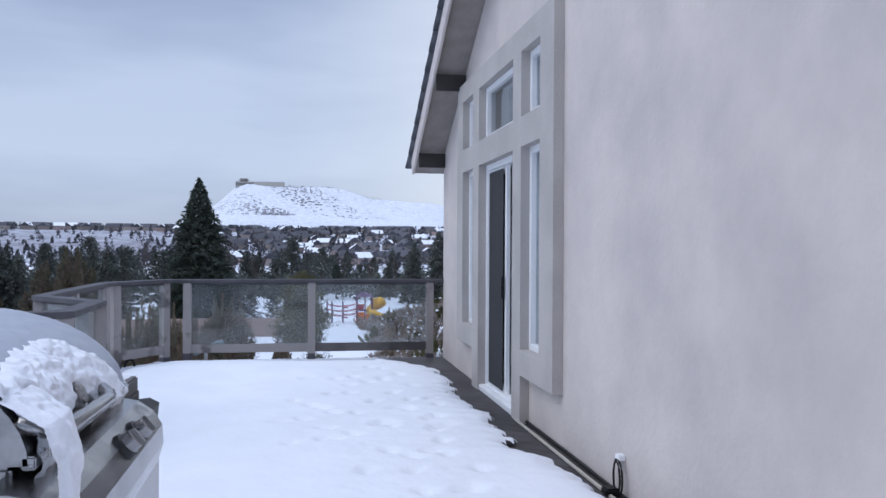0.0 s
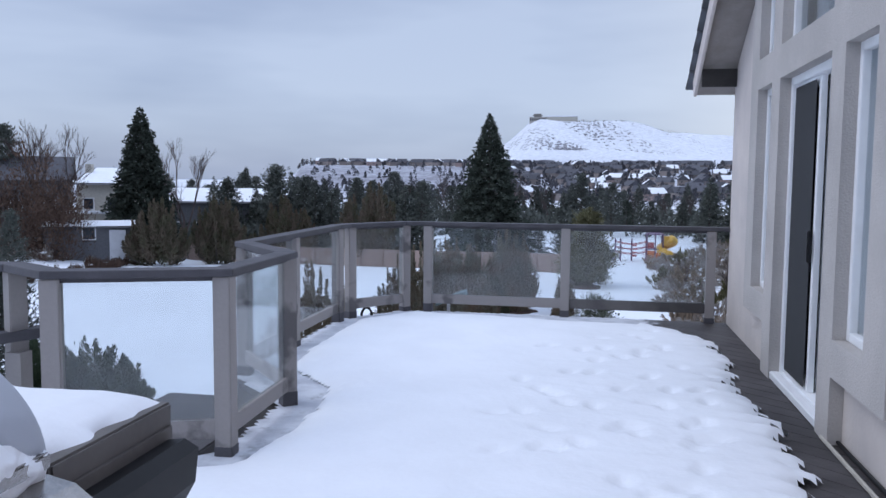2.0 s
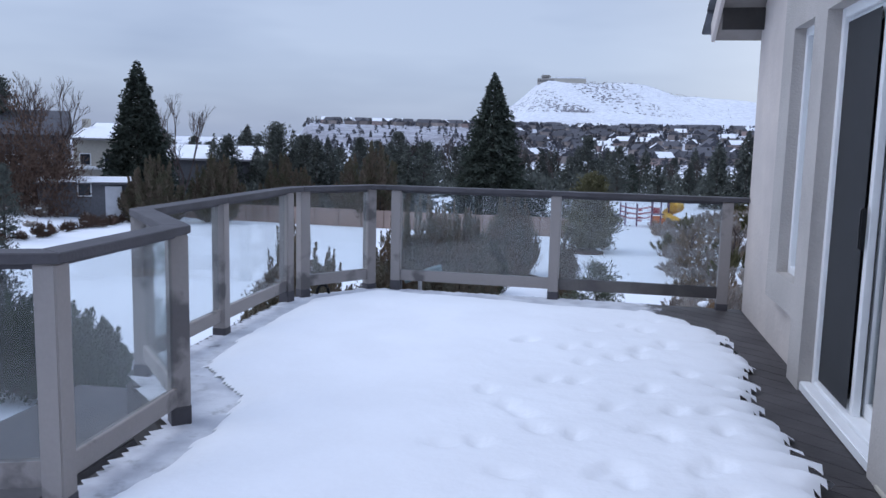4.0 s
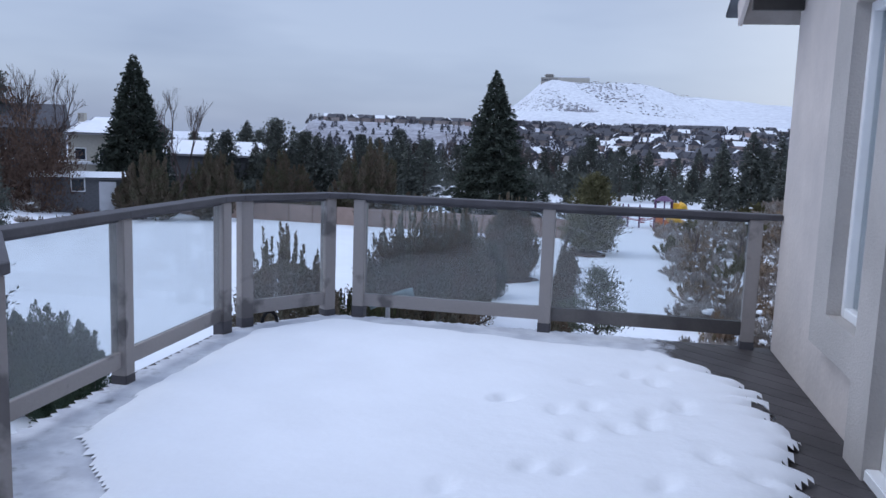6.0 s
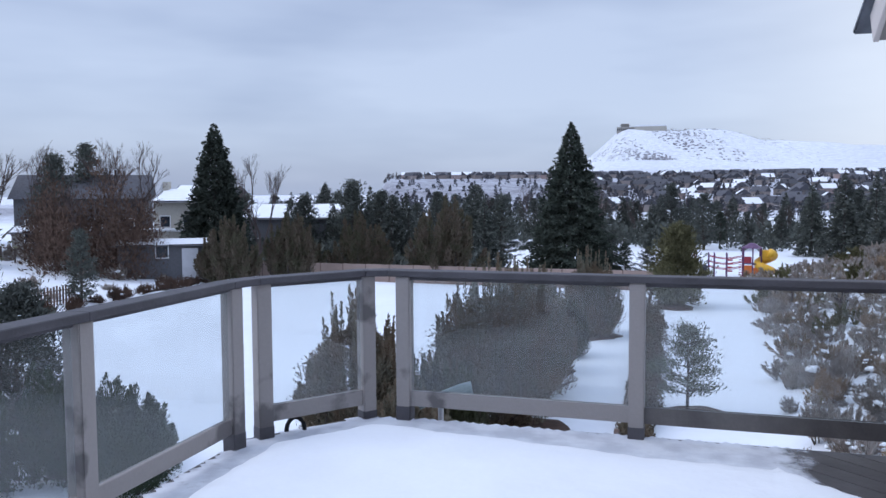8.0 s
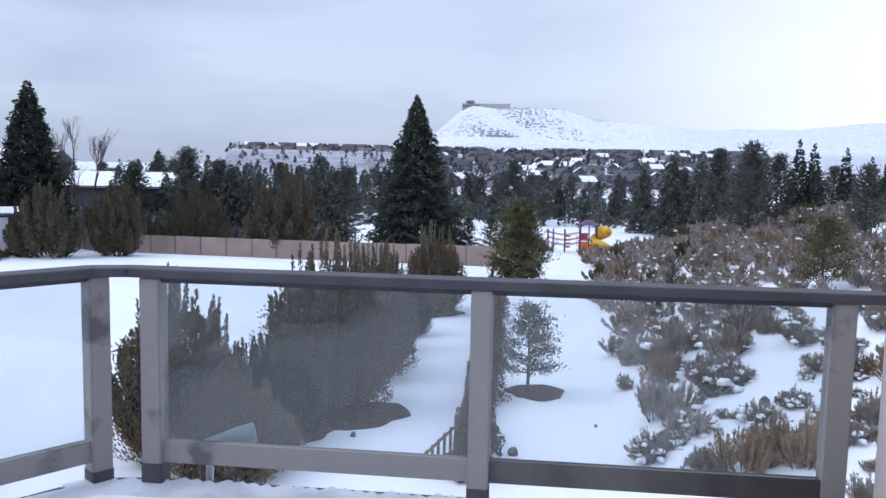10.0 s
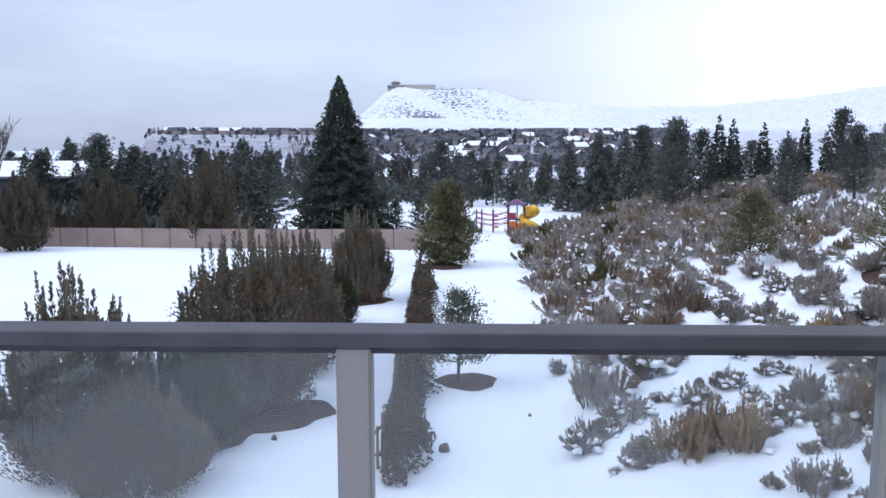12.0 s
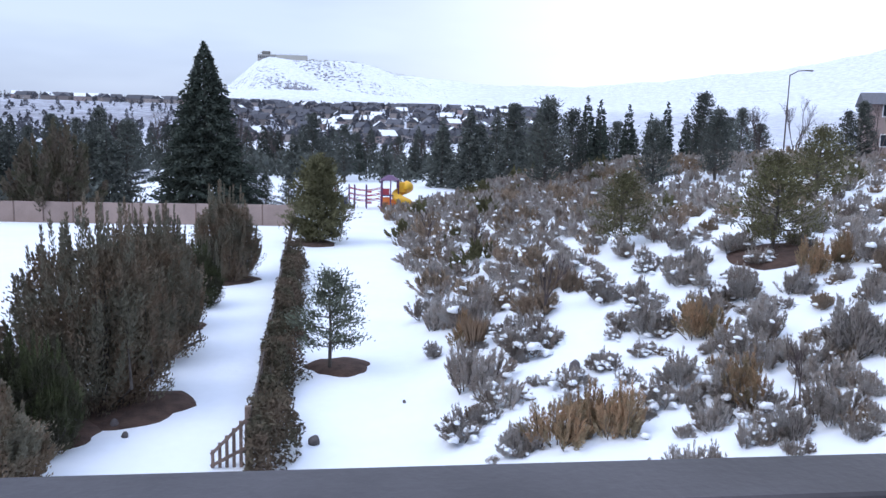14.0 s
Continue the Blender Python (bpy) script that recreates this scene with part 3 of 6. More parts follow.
# roof: one slab a side, fascia, soffit blocks, and the tiles along the rake
roof = empty("roof_1", 0, PEAK, 5.9)
tagged(roof, kind="structure")
for s in (1, -1):
    bm = bmesh.new()
    e = 6.85
    vs = []
    for z in (0.0, 0.16):
        for (x, yy, zz) in ((-0.33, 0, 0.22), (9.6, 0, 0.22), (9.6, s * e, 0.22 - 0.56 * e), (-0.33, s * e, 0.22 - 0.56 * e)):
            vs.append(bm.verts.new((x, yy, zz + z)))
    for f in ((0, 1, 2, 3), (7, 6, 5, 4), (0, 4, 5, 1), (1, 5, 6, 2), (2, 6, 7, 3), (3, 7, 4, 0)):
        bm.faces.new([vs[i] for i in f])
    bmesh.ops.recalc_face_normals(bm, faces=bm.faces[:])
    part("roof_deck", bm, "soffit", roof)
    part("bargeboard", beam((-0.345, s * 0.0, 0.36), (-0.345, s * e, 0.36 - 0.56 * e), 0.03, 0.19), "stucco", roof, "painted rake board")
for k in range(5):
    y = -0.1 - 1.25 * k
    part("lookout", box(-0.325, -0.005, y - 0.02 - PEAK, y + 0.02 - PEAK, gable(y) - 0.20 - 5.9, gable(y) - 0.03 - 5.9), "dark", roof, "dark outlooker under the rake")
tile_me = None
for k in range(26):
    for c in range(3):
        yy = 6.9 - 0.27 * k
        ob_y = yy
        if tile_me is None:
            b = box(-0.17, 0.165, -0.17, 0.17, 0.0, 0.035, 0.008)
            for v in b.verts:
                v.co.z += 0.03 * math.cos(v.co.x * 9.4)
            tile_me = bpy.data.meshes.new("tile")
            b.to_mesh(tile_me)
            b.free()
            tile_me.materials.append(M["tile"])
        t = new("tile", tile_me)
        t.parent = roof
        t.matrix_basis = pose(-0.24 + 0.335 * c, yy - 0.02, 0.385 - 0.56 * yy, -29.2 + 4.5, 0, random.uniform(-1, 1))

# ---- the deck ----
OUT = [(0.0, 0.05), (-3.08, 0.10), (-3.33, 0.05), (-3.83, -0.62), (-3.85, -2.0), (-3.83, -3.10), (-3.26, -3.74), (-3.22, -4.62), (-3.95, -5.0), (-4.6, -5.0), (-4.6, -13.0), (0.0, -13.0)]


def inside(x, y, poly=OUT):
    c = False
    for (ax, ay), (bx, by) in zip(poly, poly[1:] + poly[:1]):
        if (ay > y) != (by > y) and x < (bx - ax) * (y - ay) / (by - ay) + ax:
            c = not c
    return c


bm = bmesh.new()
vs = [bm.verts.new((x, y, -0.035)) for x, y in OUT]
f = bm.faces.new(vs)
r = bmesh.ops.extrude_face_region(bm, geom=[f])
for v in r["geom"]:
    if isinstance(v, bmesh.types.BMVert):
        v.co.z = -0.30
bmesh.ops.recalc_face_normals(bm, faces=bm.faces[:])
deck = tagged(part("deck", bm, "dark"), kind="structure")
for x, y in ((-3.5, -0.5), (-0.5, -0.3), (-3.6, -3.0), (-4.4, -5.3), (-4.4, -9), (-4.4, -12.7)):
    g = gz(x, y)
    part("deck_post", box(x - 0.07, x + 0.07, y - 0.07, y + 0.07, g - 0.1, -0.30), "rail", kind="structure")

part("stair_landing", box(-5.0, -4.0, -4.3, -1.85, -0.62, -0.50, 0.01), "deck", kind="structure")
for i in range(12):
    part("stair_tread", box(-5.32 - 0.28 * i, -5.02 - 0.28 * i, -4.2, -3.0, -0.74 - 0.18 * i, -0.69 - 0.18 * i, 0.005), "deck", kind="structure")
for x, y in ((-4.1, -4.2), (-4.1, -1.95), (-4.9, -4.2), (-4.9, -1.95)):
    part("landing_post", box(x - 0.05, x + 0.05, y - 0.05, y + 0.05, gz(x, y) - 0.1, -0.62), "rail", kind="structure")

# the railing
rail_pts = dict(H=(-0.17, 0.0), G=(-1.60, 0.02), F=(-3.04, 0.05), Fp=(-3.29, 0.02), E2=(-3.72, -0.55), E=(-3.78, -0.78), D=(-3.78, -2.0), C=(-3.76, -3.02), B=(-3.18, -3.70), A=(-3.15, -4.64), A2=(-3.90, -4.94), A3=(-4.28, -4.70))
railing = empty("railing", -1.6, 0, 0, label="taupe painted wooden deck railing with glass panels and dark cap", category="railing")
O = Vector((-1.6, 0, 0))
POST_TOP = 0.915
names = list(rail_pts)
for n_ in names:
    x, y = rail_pts[n_]
    nb = names.index(n_)
    other = rail_pts[names[nb - 1]] if nb else rail_pts["G"]
    if n_ in ("F", "E", "C"):
        other = rail_pts[names[nb - 1]] if n_ != "F" else rail_pts["G"]
    a = math.degrees(math.atan2(y - other[1], x - other[0]))
    if n_ in ("Fp", "E2"):
        nx = rail_pts[names[nb + 1]] if n_ == "Fp" else rail_pts["Fp"]
        a = math.degrees(math.atan2(y - nx[1], x - nx[0]))
    low = -0.30
    p = part("post", box(-0.045, 0.045, -0.045, 0.045, low, POST_TOP, 0.005), "rail", railing)
    p.matrix_basis = pose(x + 1.6, y, 0, 0, 0, a)
    part("wet_foot", box(-0.047, 0.047, -0.047, 0.047, -0.012, 0.055 + 0.02 * (nb % 3), 0.004), "cap", p, "dark wet foot of the post")
for a, b in (("H", "G"), ("G", "F"), ("Fp", "E2"), ("E", "D"), ("D", "C"), ("C", "B"), ("B", "A"), ("A", "A2")):
    p, q = Vector((*rail_pts[a], 0)) - O, Vector((*rail_pts[b], 0)) - O
    u = (q - p).normalized() * 0.046
    p, q = p + u, q - u
    k = Vector((0, 0, 1))
    wet = (a, b) == ("H", "G")
    part("bottom_rail", beam(p + k * 0.185, q + k * 0.185, 0.038, 0.09), "wetrail" if wet else "rail", railing, "dark wet bottom rail" if wet else "")
    part("top_rail", beam(p + k * 0.914, q + k * 0.914, 0.038, 0.016), "cap", railing)
    g = part("pane", beam(p + k * 0.896, q + k * 0.896, 0.006, 0.710, 0), "glass", railing, "clear glass railing panel with a painted milky reflection")
    g.visible_shadow = False


def cap_strip(points, parent, z=0.917, w=0.125, h=0.04):
    """The mitred cap board along a line of points."""
    pts = [Vector((*p, 0)) - O for p in points]
    L, Rr = [], []
    for i, p in enumerate(pts):
        d0 = (p - pts[i - 1]).normalized() if i else None
        d1 = (pts[i + 1] - p).normalized() if i < len(pts) - 1 else None
        d0, d1 = d0 or d1, d1 or d0
        n0, n1 = Vector((-d0.y, d0.x, 0)), Vector((-d1.y, d1.x, 0))
        m = (n0 + n1).normalized()
        m = m * (w / 2 / max(0.35, m.dot(n0)))
        L.append(p + m)
        Rr.append(p - m)
    for i in range(len(pts) - 1):
        bm = bmesh.new()
        vs = [bm.verts.new((q.x, q.y, zz)) for zz in (z, z + h) for q in (L[i], L[i + 1], Rr[i + 1], Rr[i])]
        for f in ((0, 1, 2, 3), (7, 6, 5, 4), (0, 4, 5, 1), (1, 5, 6, 2), (2, 6, 7, 3), (3, 7, 4, 0)):
            bm.faces.new([vs[j] for j in f])
        bmesh.ops.recalc_face_normals(bm, faces=bm.faces[:])
        bmesh.ops.bevel(bm, geom=bm.edges[:], offset=0.004, segments=1, affect="EDGES")
        part("cap", bm, "cap", parent, "weathered dark grey cap board")


R_ = rail_pts
cap_strip([(-0.004, 0.0), (-3.14, 0.055), (-3.30, 0.01), (-3.74, -0.60), (-3.79, -0.82), R_["D"], R_["C"], R_["B"], R_["A"], R_["A2"], R_["A3"], (-5.2, -4.8)], railing)
hand = empty("stair_handrail", -4.3, -4.9, 0, label="lower stair handrail beyond the deck railing", category="handrail")
part("rail", beam((0.15, 0.25, 0.62), (-0.9, -0.5, 0.50), 0.1, 0.045), "cap", hand)
for x, y in ((0.05, 0.17), (-0.35, -0.12), (-0.75, -0.40)):
    part("post", box(x - 0.045, x + 0.045, y - 0.045, y + 0.045, -0.5, 0.50), "rail", hand)


# ---- snow on the deck ----
def snow_edge_x(y):
    finger = abs(math.sin(math.pi * (y + 0.05 + 0.04 * math.sin(y * 3.7)) / 0.20)) ** 1.5
    base = -0.275 + 0.06 * noise.noise(Vector((y * 0.9, 3, 0)))
    base += min(0, -0.8 * (y + 1.1)) if y > -1.1 else 0
    if y < -5.5:
        base += min(0.06, (-5.5 - y) * 0.03)
    base += 0.13 * float(sstep(4.75, 5.15, -y))
    return base - 0.15 * (1 - 0.7 * float(sstep(4.75, 5.15, -y))) * finger * max(0.08, 0.6 + 1.1 * noise.noise(Vector((y * 2.3, 7, 0))))


step = 0.032
xs = np.arange(-4.55, -0.02, step)
ys = np.arange(-12.9, -0.02, step)
SNOW = [(-0.05, -0.42), (-1.5, -0.36), (-2.9, -0.16), (-3.20, -0.14), (-3.60, -0.66), (-3.60, -2.0), (-3.52, -2.8), (-3.06, -3.3), (-2.98, -3.7), (-2.96, -4.2), (-3.06, -4.78), (-3.8, -5.12), (-4.5, -5.12), (-4.5, -13), (-0.05, -13)]
seg = [(np.array(a), np.array(b)) for a, b in zip(SNOW, SNOW[1:-1])]
XX, YY = np.meshgrid(xs, ys)
dist = np.full(XX.shape, 9.0)
for a, b in seg:
    d = b - a
    t = np.clip(((XX - a[0]) * d[0] + (YY - a[1]) * d[1]) / (d @ d), 0, 1)
    dist = np.minimum(dist, np.hypot(XX - a[0] - t * d[0], YY - a[1] - t * d[1]))
ins = np.array([[inside(x, y, SNOW) for x in xs] for y in ys])
dist = np.where(ins, dist, -dist)
ex = np.array([snow_edge_x(y) for y in ys])[:, None]
dist = np.minimum(dist, ex - XX)
wob = np.array([[noise.noise(Vector((x * 3.1, y * 3.1, 0))) * 0.045 + noise.noise(Vector((x * 9, y * 9, 2))) * 0.03 for x in xs] for y in ys])
dist = dist + wob * np.where(XX > -0.9, 1.5, 0.8)
H = 0.075 * (1 - np.exp(-np.clip(dist, 0, None) / np.where(XX > -0.9, 0.07, 0.17)))
H += np.array([[noise.noise(Vector((x * 1.1, y * 1.1, 5))) * 0.012 + noise.noise(Vector((x * 5, y * 5, 8))) * 0.003 for x in xs] for y in ys]) * np.clip(dist / 0.2, 0, 1)
frng = random.Random(11)
prints = []
for k in range(17):
    prints.append((-0.78 - 0.10 * (k % 2) + frng.uniform(-0.08, 0.08), -1.0 - 0.36 * k, frng.uniform(-20, 20)))
    prints.append((-1.35 + 0.16 * (k % 2) + frng.uniform(-0.15, 0.15), -1.9 - 0.42 * k, frng.uniform(-30, 30)))
for k in range(48):
    prints.append((frng.uniform(-1.9, -0.5), frng.uniform(-8.5, -1.2), frng.uniform(0, 180)))
for px_, py_, pa in prints:
    c_, s_ = math.cos(radians(pa)), math.sin(radians(pa))
    u, v = (XX - px_) * c_ + (YY - py_) * s_, -(XX - px_) * s_ + (YY - py_) * c_
    H -= 0.030 * np.exp(-((u / 0.045) ** 2 + (v / 0.075) ** 2) ** 1.5)
H += 0.006
keep = dist > -0.01
idx = -np.ones(XX.shape, int)
idx[keep] = np.arange(keep.sum())
V = np.stack([XX[keep], YY[keep], np.where(dist[keep] <= 0, 0.001, H[keep])], -1)
F = []
for j in range(len(ys) - 1):
    for i in range(len(xs) - 1):
        q = (idx[j, i], idx[j, i + 1], idx[j + 1, i + 1], idx[j + 1, i])
        if min(q) >= 0:
            F.append(q)
tagged(link("deck_snow", mesh("deck_snow", V, F, True), "snow", kind="structure"))

# thin snow left on the boards between the deep snow and the railing, strip by strip
ca, sa = math.cos(radians(-43)), math.sin(radians(-43))
fverts, ffaces, cover = [], [], []
for k, j, c in itertools.product(range(-46, 8), range(-60, 150), range(4)):
        cell = []
        o0, o1 = k * 0.14 + 0.035 * c, k * 0.14 + 0.035 * (c + 1)
        for q, o in ((j * 0.05, o0), (j * 0.05 + 0.05, o0), (j * 0.05 + 0.05, o1), (j * 0.05, o1)):
            cell.append((ca * q - sa * o, sa * q + ca * o))
        if not all(inside(x, y) for x, y in cell) or cell[0][1] < -5.0 or cell[0][0] > -0.3:
            continue
        o = len(fverts)
        for x, y in cell:
            north = 0.86 * float(sstep(-1.15, -0.75, y)) * float(1 - sstep(-1.0, -0.42, x))
            west = 0.72 * float(1 - sstep(-3.15, -2.7, x)) * float(1 - sstep(-1.0, -0.4, y) * 0.3)
            nook = 0.76 * math.exp(-((x + 2.80) / 0.45) ** 4 - ((y + 3.9) / 1.1) ** 4)
            fverts.append((x, y, 0.0025))
            cover.append(max(north, west, nook))
        ffaces.append((o, o + 1, o + 2, o + 3))
fm = mesh("deck_frost", fverts, ffaces)
fm.attributes.new("cover", "FLOAT", "POINT").data.foreach_set("value", np.array(cover, np.float32))
tagged(link("deck_frost", fm, "film", kind="structure"))

# ---- the grill and its island ----
isl = empty("grill_island", -2.8, -7.5, 0, label="white cabinet island beside the railing, with a snowy taupe counter end", category="outdoor kitchen")
part("cabinet", box(-0.55, 0.525, -1.3, 0.855, 0.0, 0.618, 0.01), "whitemetal", isl, "white metal cabinet")
part("door_panel", box(0.527, 0.534, -1.25, 0.14, 0.06, 0.59, 0.003), "steel", isl, "stainless cabinet door")
# solid black strip painting the shade inside the open slot beside the door
part("door_gap", box(0.527, 0.531, 0.145, 0.185, 0.06, 0.59), "black", isl)
part("countertop", box(-0.55, 0.44, 0.42, 0.88, 0.745, 0.855, 0.006), "taupe", isl, "taupe counter slab")
part("counter_base", box(-0.5, 0.36, 0.46, 0.84, 0.62, 0.745), "dark", isl)
part("counter_trim", box(0.441, 0.447, 0.43, 0.87, 0.76, 0.80, 0.002), "taupe", isl)
bm = bmesh.new()
prof = [(0.37, 0.760), (0.49, 0.775), (0.525, 0.755), (0.515, 0.67), (0.49, 0.625), (0.37, 0.622)]
rings = [[bm.verts.new((x, y, z)) for x, z in prof] for y in (0.36, 0.85)]
for i in range(len(prof)):
    j = (i + 1) % len(prof)
    bm.faces.new((rings[0][i], rings[0][j], rings[1][j], rings[1][i]))
bm.faces.new(rings[0][::-1])
bm.faces.new(rings[1])
bmesh.ops.recalc_face_normals(bm, faces=bm.faces[:])
part("side_tray", bm, "rubber", isl, "wet black side tray")


def profile_mesh(prof, y0, y1, n=2, smooth=True, cap=True, skew=None):
    """A closed outline in x and z, drawn out along y."""
    bm = bmesh.new()
    rows = []
    for k in range(n):
        y = y0 + (y1 - y0) * k / (n - 1)
        rows.append([bm.verts.new((x, y, z)) for x, z in prof])
    for a, b in zip(rows, rows[1:]):
        for i in range(len(prof)):
            j = (i + 1) % len(prof)
            bm.faces.new((a[i], a[j], b[j], b[i]))
    if cap:
        bm.faces.new(rows[0][::-1])
        bm.faces.new(rows[-1])
    bmesh.ops.recalc_face_normals(bm, faces=bm.faces[:])
    return bm


grill = empty("gas_grill", -2.8, -7.6, 0.62, label="stainless gas grill with round hood, half buried in lumpy snow", category="grill")
hood = [(0.50, 0.28)] + [(0.03 + 0.47 * math.cos(t), 0.28 + 0.265 * math.sin(t)) for t in np.linspace(0.12, math.pi - 0.1, 22)] + [(-0.44, 0.28)]
part("hood", profile_mesh(hood, -0.52, 0.40), "steel", grill, "dented stainless hood", smooth=False)
part("end_cap", profile_mesh([(0.03 + (x - 0.03) * 0.985, z * 0.985 + 0.003) for x, z in hood], 0.401, 0.43), "steel", grill)
part("firebox", box(-0.42, 0.46, -0.5, 0.42, 0.0, 0.275, 0.01), "steel", grill)
panel = [(0.44, 0.25), (0.49, 0.25), (0.545, 0.238), (0.59, 0.205), (0.617, 0.16), (0.622, 0.10), (0.605, 0.04), (0.56, 0.0), (0.44, -0.008)]
pm = part("control_panel", profile_mesh(panel, -0.62, 0.42), "steel", grill, "curved stainless control panel", smooth=False)
part("end_plate", profile_mesh([(x * 0.996, z * 0.99) for x, z in panel], 0.421, 0.445), "steel", grill)
for y in (0.135, -0.03):
    kn = new("knob")
    kn.parent = grill
    kn.matrix_basis = pose(0.592, y, 0.198, 0, 50, 0)
    tagged(kn, "chrome knob with black bezel")
    for nm, a, b, r0, r1, mt in (("bezel", -0.004, 0.012, 0.040, 0.037, "black"), ("grip", 0.012, 0.040, 0.030, 0.026, "steel")):
        v, f = tube([(0, 0, a), (0, 0, b), (0, 0, b + 0.002)], [r0, r1, r1 * 0.85], 24)
        link(nm, mesh(nm, v, f), mt, kn)
    part("pointer", box(-0.025, 0.025, -0.006, 0.006, 0.040, 0.052, 0.002), "steel", kn)
for q in (0, 1):
    part("badge", box(0.0, 0.05 - 0.01 * q, 0, 0.005, 0, 0.001), "black", grill).matrix_basis = pose(0.548, 0.335 + 0.022 * q, 0.239, 0, 25, 0)
hp = [(0.47, -0.50, 0.365), (0.53, -0.47, 0.342), (0.548, -0.40, 0.336), (0.552, -0.25, 0.334), (0.550, -0.10, 0.329), (0.545, 0.0, 0.322), (0.530, 0.07, 0.325), (0.500, 0.105, 0.338), (0.46, 0.12, 0.36)]
v, f = tube(hp, 0.019, 10)
link("handle", mesh("handle", v, f, True), "steel", grill, "curved tubular handle")
v, f = tube([(0, 0, -0.02), (0, 0, 0.008), (0, 0, 0.012)], [0.036, 0.034, 0.028], 24)
link("thermometer", mesh("thermometer", v, f), "steel", grill, "round hood thermometer").matrix_basis = pose(0.483, -0.05, 0.345, 0, 68, 0)
part("lip", box(0.485, 0.515, -0.52, 0.42, 0.27, 0.30, 0.004), "steel", grill)


def snow_blanket(name, u0, u1, v0, v1, surf, thick, mask, nu, nv, seed):
    """Snow that follows a curved surface: surf(u, v) gives point and normal, mask where it lies."""
    verts, ok = [], []
    for i in range(nu):
        for j in range(nv):
            u, v = u0 + (u1 - u0) * i / (nu - 1), v0 + (v1 - v0) * j / (nv - 1)
            p, n = surf(u, v)
            m = mask(u, v)
            q = Vector((p[0] * 1.0, p[1], p[2]))
            b = noise.noise(q * 13 + Vector((seed, 0, 0))) * 0.7 + noise.noise(q * 30) * 0.7 + noise.noise(q * 62) * 0.35 + 0.5
            t = thick * (0.35 + b) * min(1, max(0, m) / 0.18) ** 0.5
            verts.append(q + Vector(n) * (t if m > 0 else -0.01))
            ok.append(m > -0.12)
    faces = [(i * nv + j, (i + 1) * nv + j, (i + 1) * nv + j + 1, i * nv + j + 1) for i in range(nu - 1) for j in range(nv - 1)
             if ok[i * nv + j] and ok[(i + 1) * nv + j] and ok[(i + 1) * nv + j + 1] and ok[i * nv + j + 1]]
    return mesh(name, verts, faces, True)


def hood_surf(u, v):
    x, z = 0.03 + 0.47 * math.cos(u), 0.28 + 0.265 * math.sin(u)
    return (x, v, z), (math.cos(u), 0, math.sin(u))


def slump_top(v):
    return float(np.interp(v, [-0.5, -0.26, 0, 0.15, 0.21, 0.27, 0.33, 0.40], [0.70, 0.79, 0.85, 0.80, 0.64, 0.52, 0.24, 0.08]))


def hood_mask(u, v):
    """Where the slumped, lumpy snow lies: below the smooth cap and above the handle, open round the thermometer."""
    low = float(np.interp(v, [-0.5, -0.37, -0.33, -0.27, -0.16, -0.07, 0.03, 0.10, 0.34, 0.42], [-0.25, -0.25, -0.10, 0.10, 0.20, 0.22, 0.22, 0.0, -0.16, -0.1]))
    n = 0.06 * noise.noise(Vector((v * 9, u * 6, 3))) + 0.04 * noise.noise(Vector((v * 25, u * 15, 4)))
    hole = math.hypot((u - 0.26) * 0.42, v + 0.05) - 0.05
    return min(u - low + n, slump_top(v) - u + n, hole * 2.5, (0.425 - v) * 3)


gs = tagged(link("grill_snow", snow_blanket("grill_snow", -0.28, 1.05, -0.5, 0.425, hood_surf, 0.019, hood_mask, 170, 190, 0), "lumpy"), "lumpy clumped snow sliding down the grill hood", "snow")
gs.matrix_world = pose(-2.8, -7.6, 0.62)
def drape_surf(u, v):
    """The sheet of snow that hangs from the hood over the handle."""
    x = float(np.interp(u, [0, 0.25, 0.5, 0.8, 1], [0.46, 0.555, 0.59, 0.60, 0.60]))
    z = float(np.interp(u, [0, 0.25, 0.5, 0.8, 1], [0.425, 0.375, 0.30, 0.16, 0.06]))
    return (x, v, z), (0.85, 0, 0.5)


def drape_mask(u, v):
    n = 0.015 * noise.noise(Vector((v * 20, u * 8, 3)))
    return min(-0.36 - 0.20 * u - v + n, (v + 0.53 + 0.10 * u + n) * 1.5, (1 - u) * 0.6, u + 0.1) * 3


gs3 = tagged(link("snow_drape", snow_blanket("snow_drape", 0, 1, -0.68, -0.30, drape_surf, 0.014, drape_mask, 90, 70, 4), "lumpy"), "ragged sheet of snow hanging over the grill handle", "snow")
gs3.matrix_world = pose(-2.8, -7.6, 0.62)
gs2 = tagged(link("hood_snow", snow_blanket("hood_snow", 0.0, 3.0, -0.5, 0.428, hood_surf, 0.006, lambda u, v: min(u - slump_top(v) + 0.06, (0.428 - v) * 5, 3 - u), 90, 60, 7), "thinice"), "smooth thin crust of ice on top of the grill hood", "snow")
gs2.matrix_world = pose(-2.8, -7.6, 0.62)


